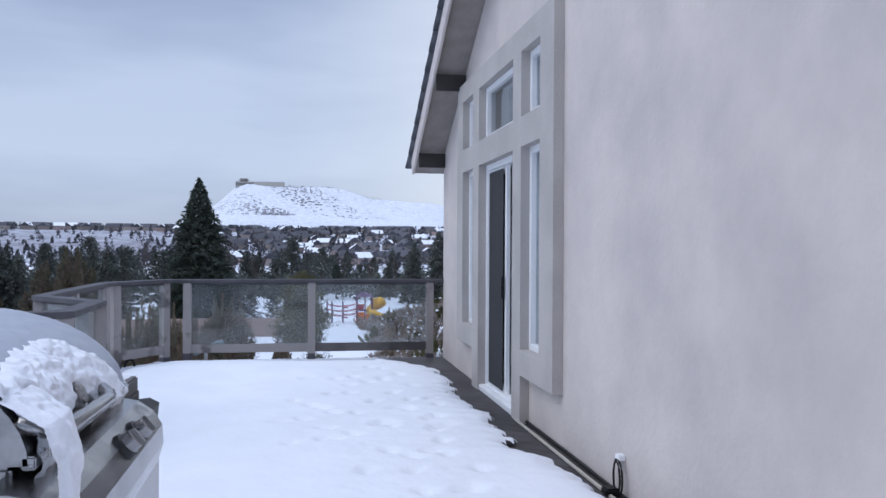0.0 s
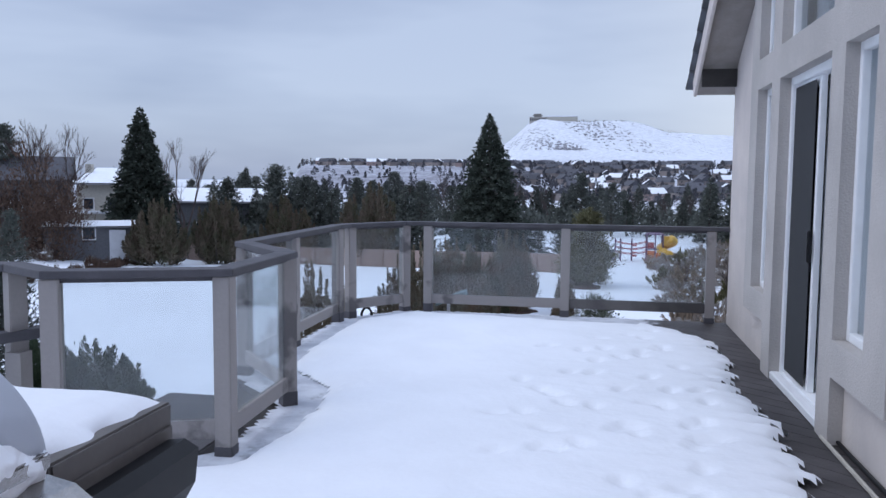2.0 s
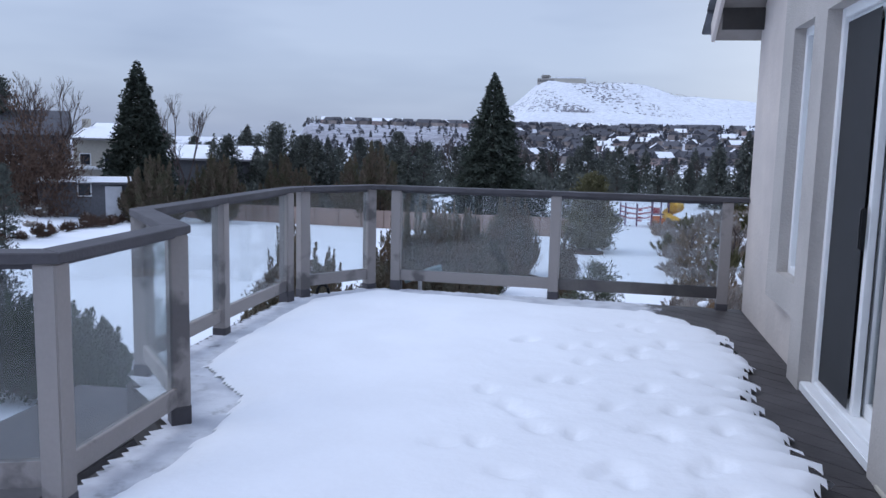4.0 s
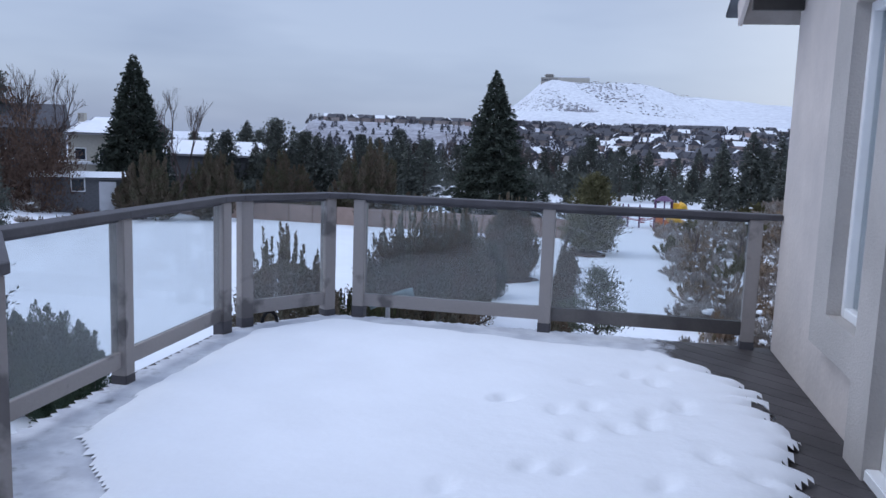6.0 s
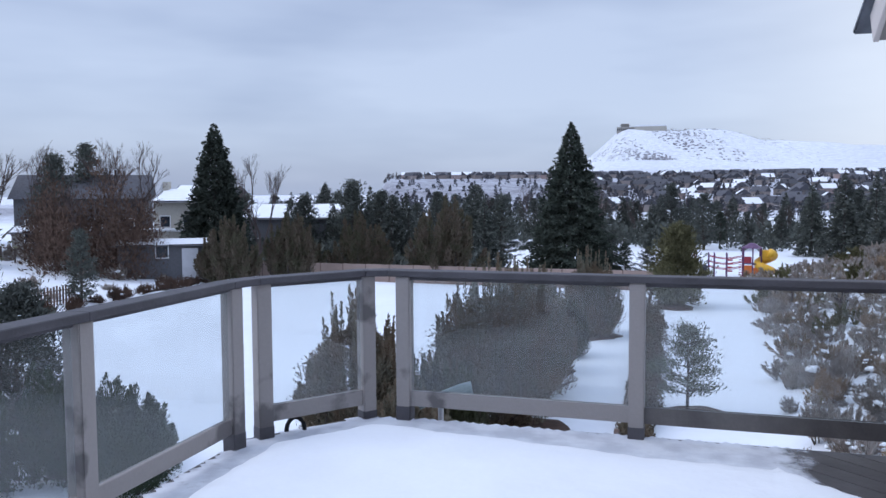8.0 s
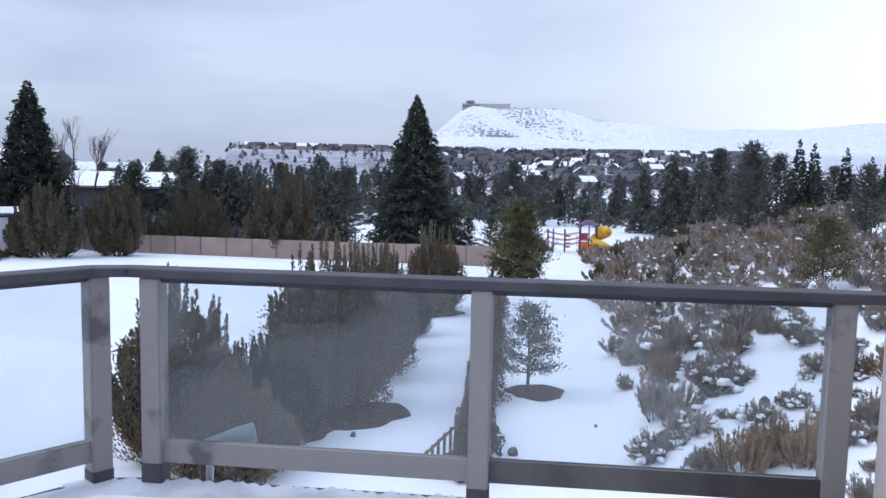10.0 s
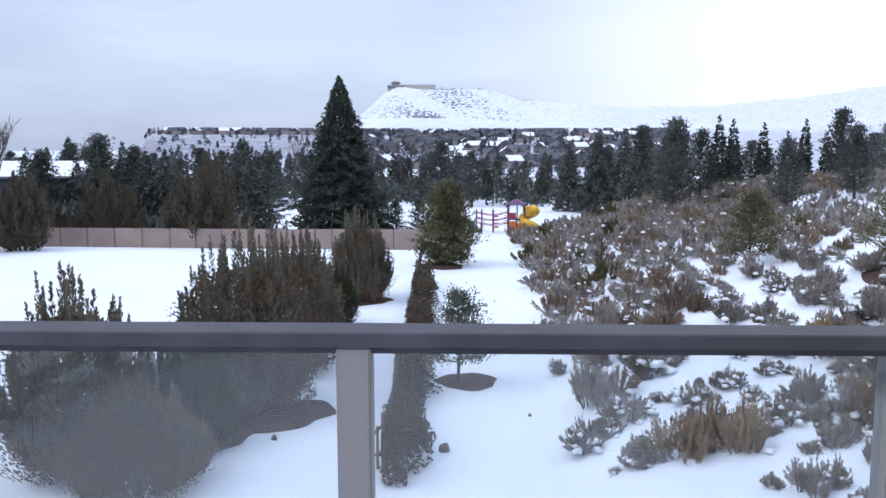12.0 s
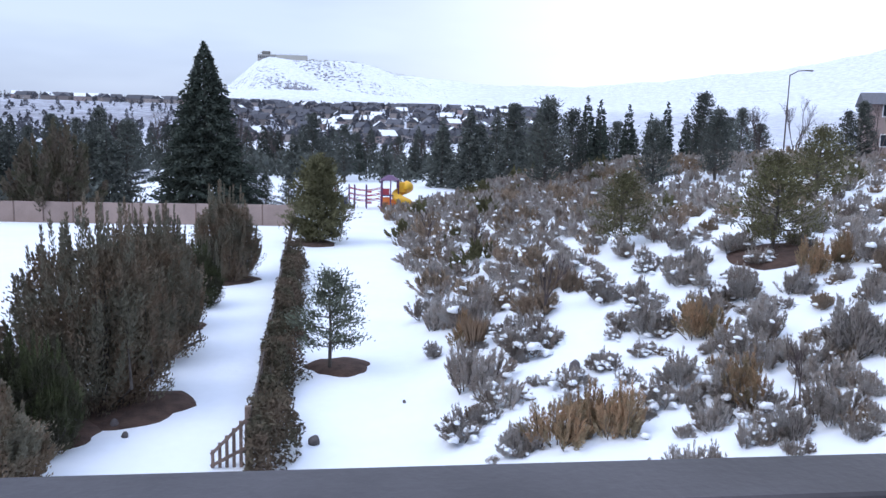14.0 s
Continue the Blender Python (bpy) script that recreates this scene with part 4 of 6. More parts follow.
def flat_snow(name, x0, x1, y0, y1, z, thick, seed, n=40):
    """A soft-edged slab of snow on a level top."""
    verts, faces = [], []
    for i in range(n + 1):
        for j in range(n + 1):
            a, b = i / n, j / n
            x, y = x0 + (x1 - x0) * a, y0 + (y1 - y0) * b
            e = min(a, 1 - a, b, 1 - b) * 8
            w = 0.03 * noise.noise(Vector((x * 12, y * 12, seed))) * (1 if e < 1 else 0.3)
            verts.append((x + (w if 0 in (i, n) or n in (i,) else 0), y + w, z + thick * min(1, e) ** 0.5 + 0.3 * w * min(1, e)))
    for i in range(n):
        for j in range(n):
            faces.append((i * (n + 1) + j, (i + 1) * (n + 1) + j, (i + 1) * (n + 1) + j + 1, i * (n + 1) + j + 1))
    return mesh(name, verts, faces, True)


cs = tagged(link("counter_snow", flat_snow("counter_snow", -3.34, -2.385, -7.07, -6.64, 0.853, 0.04, 2), "snow"), "smooth snow lying on the counter top", "snow")

# hose bib loop by the wall
hose = empty("cable_loop", -0.03, -5.72, 0.13, label="black cable looped on a hook low on the stucco wall", category="cable")
pts = [(-0.001 * i * 0.3, 0.075 * math.sin(t) * (1 - i * 0.009), 0.11 * math.cos(t) * (1 - i * 0.004) - 0.02) for i, t in enumerate(np.linspace(0, 2 * math.pi * 2.1, 54))]
v, f = tube(pts, 0.006, 6)
link("loop", mesh("loop", v, f, True), "rubber", hose)
part("clip", box(-0.012, 0.029, -0.03, 0.03, 0.075, 0.105, 0.004), "vinyl", hose, "small white plastic clip")
v, f = tube([(0.012, 1.9, -0.115), (0.010, 0.9, -0.11), (0.004, 0.1, -0.11), (0.006, -0.8, -0.112), (0.012, -2.4, -0.112)], 0.011, 6)
link("base_cable", mesh("base_cable", v, f, True), "rubber", hose, "dark cable along the foot of the wall")
part("flashing", box(-0.055, -0.037, -2.3, 2.0, -0.13, -0.112, 0.003), "cream", hose, "pale conduit strip along the foot of the wall")
part("junction", box(-0.07, 0.01, 0.0, 0.09, -0.125, -0.085, 0.01), "rubber", hose)
hoop = empty("hose_hoop", -3.60, -0.38, 0.0, 35, "small black hose arch standing at the deck edge", "hose")
v, f = tube([(0.055 * math.cos(t), 0, 0.085 * math.sin(t)) for t in np.linspace(0, math.pi, 12)], 0.014, 8)
link("arch", mesh("arch", v, f, True), "rubber", hoop)
lamp = empty("outdoor_floodlight", -2.86, 0.17, 0.0, 8, "grey-green tubular floodlight mounted outside the deck railing", "lamp")
v, f = tube([(-0.12, 0, 0.05), (0.0, 0.01, 0.12), (0.15, 0.02, 0.165), (0.22, 0.03, 0.18)], [0.015, 0.03, 0.045, 0.047], 12)
link("housing", mesh("housing", v, f, True), "teal", lamp)
v, f = tube([(0.02, 0, -0.1), (0.02, 0, 0.12)], 0.018, 8)
link("bracket", mesh("bracket", v, f), "whitemetal", lamp)

# ---- plants ----
prng = np.random.default_rng(21)


def conifer_meshes(name, height, radius, n, leaf, seed, droop=-0.25, base=0.04, power=0.75, rag=0.35):
    """A tapering crown of small sprays on a trunk."""
    g = np.random.default_rng(seed)
    t = 1 - np.sqrt(g.uniform(0.0, 1, n))
    t = base + (1 - base) * t
    a = g.uniform(0, 2 * np.pi, n)
    tiers = 0.5 + 0.5 * np.sin(t * height * 5.0 + 2.2 * np.sin(a * 3 + seed) + 1.3 * np.sin(a * 7 + t * 9))
    lobe = 1 + rag * 0.5 * np.sin(a * 4 + t * 14 + seed) + rag * 0.4 * np.sin(a * 9 - t * 31)
    r = radius * np.clip(1 - t, 0.012, 1) ** power * lobe * (0.72 + 0.28 * tiers) * np.sqrt(g.uniform(0.25, 1, n))
    r *= np.where(t < 0.10, 0.7 + 3 * t, 1)
    c = np.stack([np.cos(a) * r, np.sin(a) * r, t * height + r * droop * 0.5 + g.normal(0, 0.05, n)], 1)
    d = np.stack([np.cos(a), np.sin(a), np.full(n, 0.15 - 0.2)], 1) + g.normal(0, 0.55, (n, 3))
    crown = leaves(name, c, d, leaf, leaf * 0.42, g)
    v, f = tube([(0, 0, -0.4), (0, 0, height * 0.5), (0, 0, height * 0.97)], [radius * 0.085, radius * 0.05, 0.01], 7)
    return crown, mesh(name + "_trunk", v, f)


def juniper_meshes(name, height, radius, n, leaf, seed, spires=46, lean=0.45):
    """A rounded shrub made of many upright, feathery spires."""
    g = np.random.default_rng(seed)
    C, D, W = [], [], []
    tubes = []
    for k in range(spires):
        a, q = g.uniform(0, 2 * np.pi), np.sqrt(g.uniform(0, 1))
        b = np.array([np.cos(a) * q * radius * 0.35, np.sin(a) * q * radius * 0.35, 0.0])
        h = height * (1 - 0.62 * q ** 2.2) * g.uniform(0.80, 1.04)
        tip = np.array([np.cos(a) * q * radius * g.uniform(0.85, 1.05), np.sin(a) * q * radius, h])
        m = n // spires
        t = g.uniform(0.10, 1, m) ** 0.85
        mid = b + (tip - b) * 0.5 + np.array([np.cos(a), np.sin(a), 0]) * radius * q * 0.28
        p = ((1 - t) ** 2)[:, None] * b + (2 * t * (1 - t))[:, None] * mid + (t ** 2)[:, None] * tip
        w = radius * (0.24 if spires < 80 else 0.115) * (1 - t) ** 0.6 * (0.5 + 0.5 * np.minimum(1, t * 4)) + 0.02
        off = g.normal(0, 1, (m, 3))
        off /= np.linalg.norm(off, axis=1)[:, None]
        C.append(p + off * (w * g.uniform(0.3, 1, m))[:, None])
        D.append(np.array([np.cos(a) * q * 0.5, np.sin(a) * q * 0.5, 0.9]) + off * 0.6 + (tip - b) / height * 0.4)
        if k % 6 == 0:
            tubes.append(tube([b, mid * [1, 1, 0.6], b + (tip - b) * 0.8], [radius * 0.03, radius * 0.02, 0.006], 5))
    if spires > 80:
        m = int(n * 0.34)
        a, z = g.uniform(0, 2 * np.pi, m), g.uniform(0.04, 1, m)
        prof = np.sqrt(np.clip(1 - ((z - 0.42) / 0.60) ** 2, 0, 1))
        lobe = 1 + 0.14 * np.sin(a * 5 + seed + 3 * z) + 0.10 * np.sin(a * 11 - 5 * z) + 0.08 * np.sin(z * 23 + a * 3)
        q = radius * prof * lobe * g.uniform(0.55, 0.90, m)
        C.append(np.stack([np.cos(a) * q, np.sin(a) * q, z * height * 0.74], 1))
        D.append(np.stack([np.cos(a) * 0.7, np.sin(a) * 0.7, 0.9 + 0 * a], 1) + g.normal(0, 0.35, (m, 3)))
    v, f = joined(tubes)
    return leaves(name, np.concatenate(C), np.concatenate(D), leaf, leaf * 0.36, g), mesh(name + "_stem", v, f)


def pine_meshes(name, height, radius, n, leaf, seed, clear=0.25, puffs=34):
    """An open pine: whorled limbs that end in tufts of needles."""
    g = np.random.default_rng(seed)
    C, D, tubes = [], [], [tube([(0, 0, -0.3), (0.03 * height, 0, height * 0.45), (0, 0.02 * height, height * 0.97)], [height * 0.022, height * 0.014, 0.01], 6)]
    for k in range(puffs):
        t = clear + (1 - clear) * (k + 0.5) / puffs
        a = k * 2.4 + g.uniform(-0.4, 0.4)
        r = radius * (1 - t) ** 0.6 * g.uniform(0.65, 1.1) * min(1, 0.55 + 2.2 * (t - clear))
        tip = np.array([np.cos(a) * r, np.sin(a) * r, t * height + r * 0.18])
        root = np.array([0, 0, t * height - r * 0.12])
        tubes.append(tube([root, (root + tip) / 2 - [0, 0, 0.03 * r], tip], [height * 0.008, height * 0.005, 0.005], 4))
        m = n // puffs
        u = g.uniform(0.35, 1.0, m)
        side = g.normal(0, 1, (m, 3)) * [1, 1, 0.55] * (radius * 0.12)
        C.append(root + (tip - root) * u[:, None] + side * (0.5 + 0.5 * u)[:, None])
        D.append(np.array([np.cos(a), np.sin(a), 0.9]) + g.normal(0, 0.7, (m, 3)))
    v, f = joined(tubes)
    return leaves(name, np.concatenate(C), np.concatenate(D), leaf, leaf * 0.30, g), mesh(name + "_trunk", v, f)


def bare_mesh(name, height, spread, seed, depth=5, sides=4):
    """A leafless tree, branching again and again."""
    g = random.Random(seed)
    pieces = []

    def grow(p, d, length, r, k):
        q = p + d * length * 0.5 + Vector((g.uniform(-1, 1), g.uniform(-1, 1), 0)) * length * 0.05
        e = q + (d + Vector((g.uniform(-1, 1), g.uniform(-1, 1), 0.3)) * 0.18).normalized() * length * 0.5
        pieces.append(tube([p, q, e], [r, r * 0.85, r * 0.65], sides if k > 2 else 3))
        if k == 0:
            return
        for _ in range(3 if k > 1 else 4):
            nd = (d + Vector((g.uniform(-1, 1), g.uniform(-1, 1), g.uniform(-0.2, 0.7))) * spread).normalized()
            grow(e if g.random() < 0.6 else q, nd, length * g.uniform(0.55, 0.8), r * 0.6, k - 1)
    grow(Vector((0, 0, -0.2)), Vector((0, 0, 1)), height * 0.34, height * (0.022 if depth < 6 else 0.016), depth)
    v, f = joined(pieces)
    return mesh(name, v, f)


def bush_meshes(name, radius, height, n, leaf, seed, snowy=2, lumps=7):
    """A low crown of leafy clumps over thin stems."""
    g = np.random.default_rng(seed)
    C, D = [], []
    for k in range(lumps):
        a, q = g.uniform(0, 2 * np.pi), np.sqrt(g.uniform(0, 1)) * 0.62
        c0 = np.array([np.cos(a) * q * radius, np.sin(a) * q * radius, 0.0])
        r, h = radius * g.uniform(0.24, 0.48), height * g.uniform(0.55, 1.25) * (1 - 0.3 * q)
        m = int(1.35 * n) // lumps
        a, z = g.uniform(0, 2 * np.pi, m), g.uniform(0, 1, m)
        s = np.sqrt(1 - 0.9 * z * z) * g.uniform(0.3, 1.25, m)
        C.append(c0 + np.stack([np.cos(a) * s * r, np.sin(a) * s * r, z * h * g.uniform(0.6, 1.15, m)], 1))
        D.append(np.stack([np.cos(a) * s, np.sin(a) * s, 0.9 + 0 * a], 1) + g.normal(0, 0.35, (m, 3)))
    return leaves(name, np.concatenate(C), np.concatenate(D), leaf * 0.78, leaf * 0.2, g), None


def quads(name, v):
    """A mesh of loose four-cornered leaves, four vertices each."""
    n = len(v) // 4
    me = bpy.data.meshes.new(name)
    me.vertices.add(4 * n)
    me.vertices.foreach_set("co", v.ravel())
    me.loops.add(4 * n)
    me.loops.foreach_set("vertex_index", np.arange(4 * n))
    me.polygons.add(n)
    me.polygons.foreach_set("loop_start", np.arange(n) * 4)
    me.polygons.foreach_set("loop_total", np.full(n, 4))
    me.update()
    me.validate()
    return me


def snow_blob(c, r, g):
    """A small irregular lump of snow."""
    V, F = [(c[0], c[1], c[2] + r * 0.55)], []
    ph = g.uniform(0, 6, 3)
    for ra, dz in ((0.55, 0.42), (1.0, 0.10), (0.85, -0.25)):
        for i in range(8):
            t = 2 * np.pi * i / 8
            w = 1 + 0.32 * np.sin(2 * t + ph[0]) + 0.22 * np.sin(3 * t + ph[1]) + 0.16 * np.sin(5 * t + ph[2])
            V.append((c[0] + np.cos(t) * r * ra * w, c[1] + np.sin(t) * r * ra * w, c[2] + r * (dz + g.uniform(-0.14, 0.14))))
    for i in range(8):
        F.append((0, 1 + i, 1 + (i + 1) % 8))
        for j in range(2):
            F.append((1 + j * 8 + i, 9 + j * 8 + i, 9 + j * 8 + (i + 1) % 8, 1 + j * 8 + (i + 1) % 8))
    return V, F


def sage_meshes(name, radius, height, n, leaf, seed, snowy=10, shoots=90, heads=6):
    """Sagebrush: several heads of stiff shoots that fan up and outward, leafy towards their tips, with snow lodged between them."""
    g = np.random.default_rng(seed)
    C, D, sn, stalks = [], [], [], []
    hs = []
    for k in range(heads):
        a, q = g.uniform(0, 2 * np.pi), (0.0 if k == 0 else np.sqrt(g.uniform(0.15, 1)) * 0.62)
        hs.append((np.array([np.cos(a) * q * radius, np.sin(a) * q * radius, 0.0]), radius * g.uniform(0.34, 0.58), height * g.uniform(0.6, 1.2) * (1 - 0.25 * q)))
    per = n // shoots
    for k in range(shoots):
        c0, r, h = hs[k % heads]
        a, e = g.uniform(0, 2 * np.pi), g.uniform(0, 1) ** 0.7
        tip = c0 + np.array([np.cos(a) * e * r, np.sin(a) * e * r, h * (1.02 - 0.58 * e ** 2) * g.uniform(0.75, 1.12)])
        base = c0 * 0.75 + np.array([np.cos(a), np.sin(a), 0]) * 0.06
        t = g.uniform(0.12, 1.0, per) ** 0.75
        mid = (base + tip) / 2 + np.array([np.cos(a) * e * r * 0.22, np.sin(a) * e * r * 0.22, -0.03 * h])
        p = ((1 - t) ** 2)[:, None] * base + (2 * t * (1 - t))[:, None] * mid + (t ** 2)[:, None] * tip
        off = g.normal(0, 1, (per, 3))
        off /= np.linalg.norm(off, axis=1)[:, None]
        w = radius * 0.105 * (1.15 - 0.75 * t)
        C.append(p + off * (w * g.uniform(0.2, 1, per))[:, None])
        D.append((tip - base) / (np.linalg.norm(tip - base) + 1e-6) + off * 0.42)
        if k % 5 == 0:
            stalks.append(tube([base - [0, 0, 0.06], mid, base + (tip - base) * 0.9], [0.014, 0.009, 0.004], 3))
    me = leaves(name, np.concatenate(C), np.concatenate(D), leaf, leaf * 0.24, g)
    for k in range(snowy):
        c0, r, h = hs[int(g.integers(heads))]
        a, e = g.uniform(0, 2 * np.pi), g.uniform(0.25, 1.0)
        sn.append(snow_blob(c0 + np.array([np.cos(a) * e * r, np.sin(a) * e * r, h * (0.80 - 0.62 * e ** 1.5)]), r * g.uniform(0.12, 0.36), g))
    return me, (mesh(name + "_snow", *joined(sn), True) if sn else None), mesh(name + "_stem", *joined(stalks))


recoloured = {}


def plant(name, meshes, mats, parts, x, y, label, category, group="", scale=1.0, rz=None, z=None, sz=None):
    p = empty(name, x, y, 0, label=label, category=category, group=group)
    z = gz(x, y) if z is None else z
    p.matrix_world = pose(x, y, z - 0.03, 0, 0, prng.uniform(0, 360) if rz is None else rz) @ Matrix.Diagonal((scale, scale, scale * (sz or 1), 1))
    for me_, m_, nm in zip(meshes, mats, parts):
        if me_ is not None:
            if me_.materials and me_.materials[0] != M[m_]:
                key = (me_.name, m_)
                if key not in recoloured:
                    recoloured[key] = me_.copy()
                    recoloured[key].materials.clear()
                me_ = recoloured[key]
            link(nm, me_, m_, p, kind="stuff" if nm in ("snow_clump", "stem") else "")
    return p


# two giant conifers
seq = [conifer_meshes("sequoia_crown", 15.6, 5.3, 30000, 0.42, 5, power=0.80, rag=0.25), conifer_meshes("sequoia_crown", 14.4, 4.4, 26000, 0.42, 9, power=0.76, rag=0.25)]
for (x, y), k, h in (((-11.5, 73.7), 0, 8.1), ((-42.9, 62.4), 1, 8.0)):
    z = gz(x, y)
    plant("conifer", seq[k], ("conifer", "bark"), ("crown", "trunk"), x, y, "tall dense dark conifer" + (" behind the tan wall" if k == 0 else " beside the white neighbouring house"), "tree", "tall conifers", scale=(h - z) / (15.6 if k == 0 else 14.4))

# big junipers in the yard
jun = [juniper_meshes("juniper_crown", 5.2, 2.3, 52000, 0.12, 31, 150), juniper_meshes("juniper_crown", 5.0, 1.8, 42000, 0.12, 32, 110), juniper_meshes("juniper_crown", 3.6, 2.2, 40000, 0.12, 33, 110)]
YARD = [(-7.2, 20.8, 0, 0.98, 1.08, "juniper"), (-6.9, 25.2, 0, 0.90, 1.08, "juniper"), (-5.9, 38.4, 1, 0.97, 1.0, "juniper"), (-7.0, 29.0, 1, 0.85, 1.1, "juniper"),
        (-10.0, 16.2, 1, 1.0, 1.0, "juniper"), (-8.3, 15.2, 2, 0.80, 0.92, "juniper"), (-8.6, 18.0, 2, 0.62, 1.25, "greenjun"), (-7.5, 17.6, 1, 0.50, 1.15, "greenjun"),
        (-6.3, 32.6, 1, 0.60, 0.95, "greenjun")]
for x, y, k, s, sz, m in YARD:
    me3 = list(jun[k])
    if m == "greenjun":
        me3[0] = jun[k][0].copy()
        me3[0].materials.clear()
    plant("juniper", me3, (m, "bark"), ("foliage", "stem"), x, y, "large feathery upright juniper, " + ("green" if m == "greenjun" else "grey-brown") + ", in the snowy yard", "shrub", "yard junipers", scale=s, sz=sz)
# junipers along the far edges of the lawn
junf = juniper_meshes("juniper_crown", 6.0, 3.0, 16000, 0.30, 41, 44)
for x, y, s in ((-37.5, 55.5, 0.95), (-34.2, 60.0, 1.0), (-31.0, 68.5, 1.1), (-21.9, 66.5, 1.3), (-38.0, 69.0, 1.0)):
    plant("juniper", junf, ("brownjun", "bark"), ("foliage", "stem"), x, y, "broad grey-brown juniper at the edge of the lawn", "shrub", "lawn edge junipers", scale=s)

# the leafy tree and vine at the fence
tp = pine_meshes("tree_crown", 5.2, 2.7, 16000, 0.28, 51, clear=0.04, puffs=64)
plant("evergreen", tp, ("pine", "bark"), ("crown", "trunk"), -1.5, 50.5, "olive-green evergreen tree at the far end of the fence", "tree")
hedge = tagged(new("fence_hedge"), "brown-green ragged hedge growing along the wire fence", "hedge")
hedge.location = (-2.78, 16.5, gz(-2.78, 16.5))
g_ = np.random.default_rng(77)
n_ = 30000
hy = g_.uniform(-1.2, 26.5, n_)
wv = 0.85 + 0.28 * np.sin(hy * 1.3) + 0.15 * np.sin(hy * 3.1 + 1)
hh = 1.15 + 0.25 * np.sin(hy * 0.9 + 2) + 0.15 * np.sin(hy * 2.7)
hx, hz = g_.uniform(-0.25, 1, n_) * wv, g_.uniform(0, 1, n_)
hc = np.stack([hx * (1 - 0.4 * hz) - 0.012 * hy, hy, hz * hh], 1)
stems = []
for k in range(40):
    y = -1.0 + 0.68 * k
    stems.append(tube([(-0.012 * y + 0.1, y, -0.05), (-0.012 * y + 0.2, y + 0.1, 0.5), (-0.012 * y + 0.3 * (k % 3 - 0.5), y + 0.25 * (k % 2), 1.05)], [0.03, 0.02, 0.008], 5))
link("stem", mesh("hedge_stem", *joined(stems)), "bark", hedge, kind="stuff")
link("foliage", leaves("hedge_leaves", hc, g_.normal(0, 1, (n_, 3)) + [0.4, 0, 0.4], 0.17, 0.055, g_), "hedge", hedge)

# young pines, on the flat and on the slope
pines = [pine_meshes("pine_crown", 2.9, 1.7, 4600, 0.14, 61, clear=0.24, puffs=20), pine_meshes("pine_crown", 3.4, 2.3, 6500, 0.15, 62, clear=0.14, puffs=34), pine_meshes("pine_crown", 6.0, 2.4, 3800, 0.28, 63, clear=0.16, puffs=50)]
plant("young_pine", pines[0], ("youngpine", "bark"), ("crown", "trunk"), -1.1, 23.4, "young open pine in a mulch ring on the snowy path", "tree", "young pines", scale=1.05)
for x, y, k, s, in ((13.5, 24.2, 1, 0.93), (10.4, 29.8, 1, 0.85), (14.2, 55.0, 2, 1.1), (18.3, 46.0, 2, 0.72), (22.5, 46.5, 2, 0.72), (26.0, 56.0, 2, 0.85), (17.5, 60.0, 2, 0.9), (21.0, 33.5, 1, 1.0)):
    plant("slope_pine", pines[k], ("pine" if y < 40 else "spruce", "bark"), ("crown", "trunk"), x, y, "small olive pine with snow dust on the scrubby slope", "tree", "slope pines", scale=s)
mugo = juniper_meshes("mugo_crown", 2.6, 1.9, 26000, 0.10, 71, 60)
sapl = bare_mesh("sapling_branches", 2.2, 0.5, 5, 4, 3)
for x, y, s in ((5.9, 24.8, 1.2), (6.0, 37.2, 1.2), (8.6, 14.3, 0.75), (4.6, 44.0, 1.1)):
    sp = plant("sapling", (sapl,), ("twig",), ("limb",), x, y, "thin leafless sapling tied to a stake on the slope", "tree", "saplings", scale=s)
    v, f = tube([(0.15, 0, -0.3), (0.15, 0, 1.15)], 0.018, 5)
    link("stake", mesh("stake", v, f), "iron", sp)

# twiggy shrub by the deck corner and by the lawn
twigs = bare_mesh("twigs", 2.4, 0.28, 12, 4, 3)

# mulch rings
for x, y, r in ((-0.8, 23.8, 1.0), (-5.6, 38.3, 1.3), (-6.2, 20.4, 1.5), (-6.5, 29.0, 1.0), (-7.2, 24.6, 1.3), (13.4, 23.9, 1.4), (-7.4, 18.5, 0.9), (-2.0, 50.0, 1.6)):
    V, F = [(0, 0, 0.10)], []
    for j, (ra, dz) in enumerate(((0.5, 0.085), (0.85, 0.04), (1.0, -0.03))):
        for i in range(28):
            t = 2 * math.pi * i / 28
            w = 1 + 0.10 * math.sin(3 * t + x) + 0.05 * math.sin(7 * t + y) + 0.03 * random.uniform(-1, 1)
            px_, py_ = math.cos(t) * r * ra * w, math.sin(t) * r * ra * w
            V.append((px_, py_, gz(x + px_, y + py_) - gz(x, y) + dz + 0.01 * random.random()))
    for i in range(28):
        F.append((0, 1 + i, 1 + (i + 1) % 28))
        for j in range(2):
            F.append((1 + j * 28 + i, 29 + j * 28 + i, 29 + j * 28 + (i + 1) % 28, 1 + j * 28 + (i + 1) % 28))
    o = link("mulch_ring", mesh("mulch_ring", V, F, True), "mulch")
    o.location = (x, y, gz(x, y) + 0.02)
    tagged(o, "bare brown mulch ring melted out of the snow under a tree", "mulch", "mulch rings")

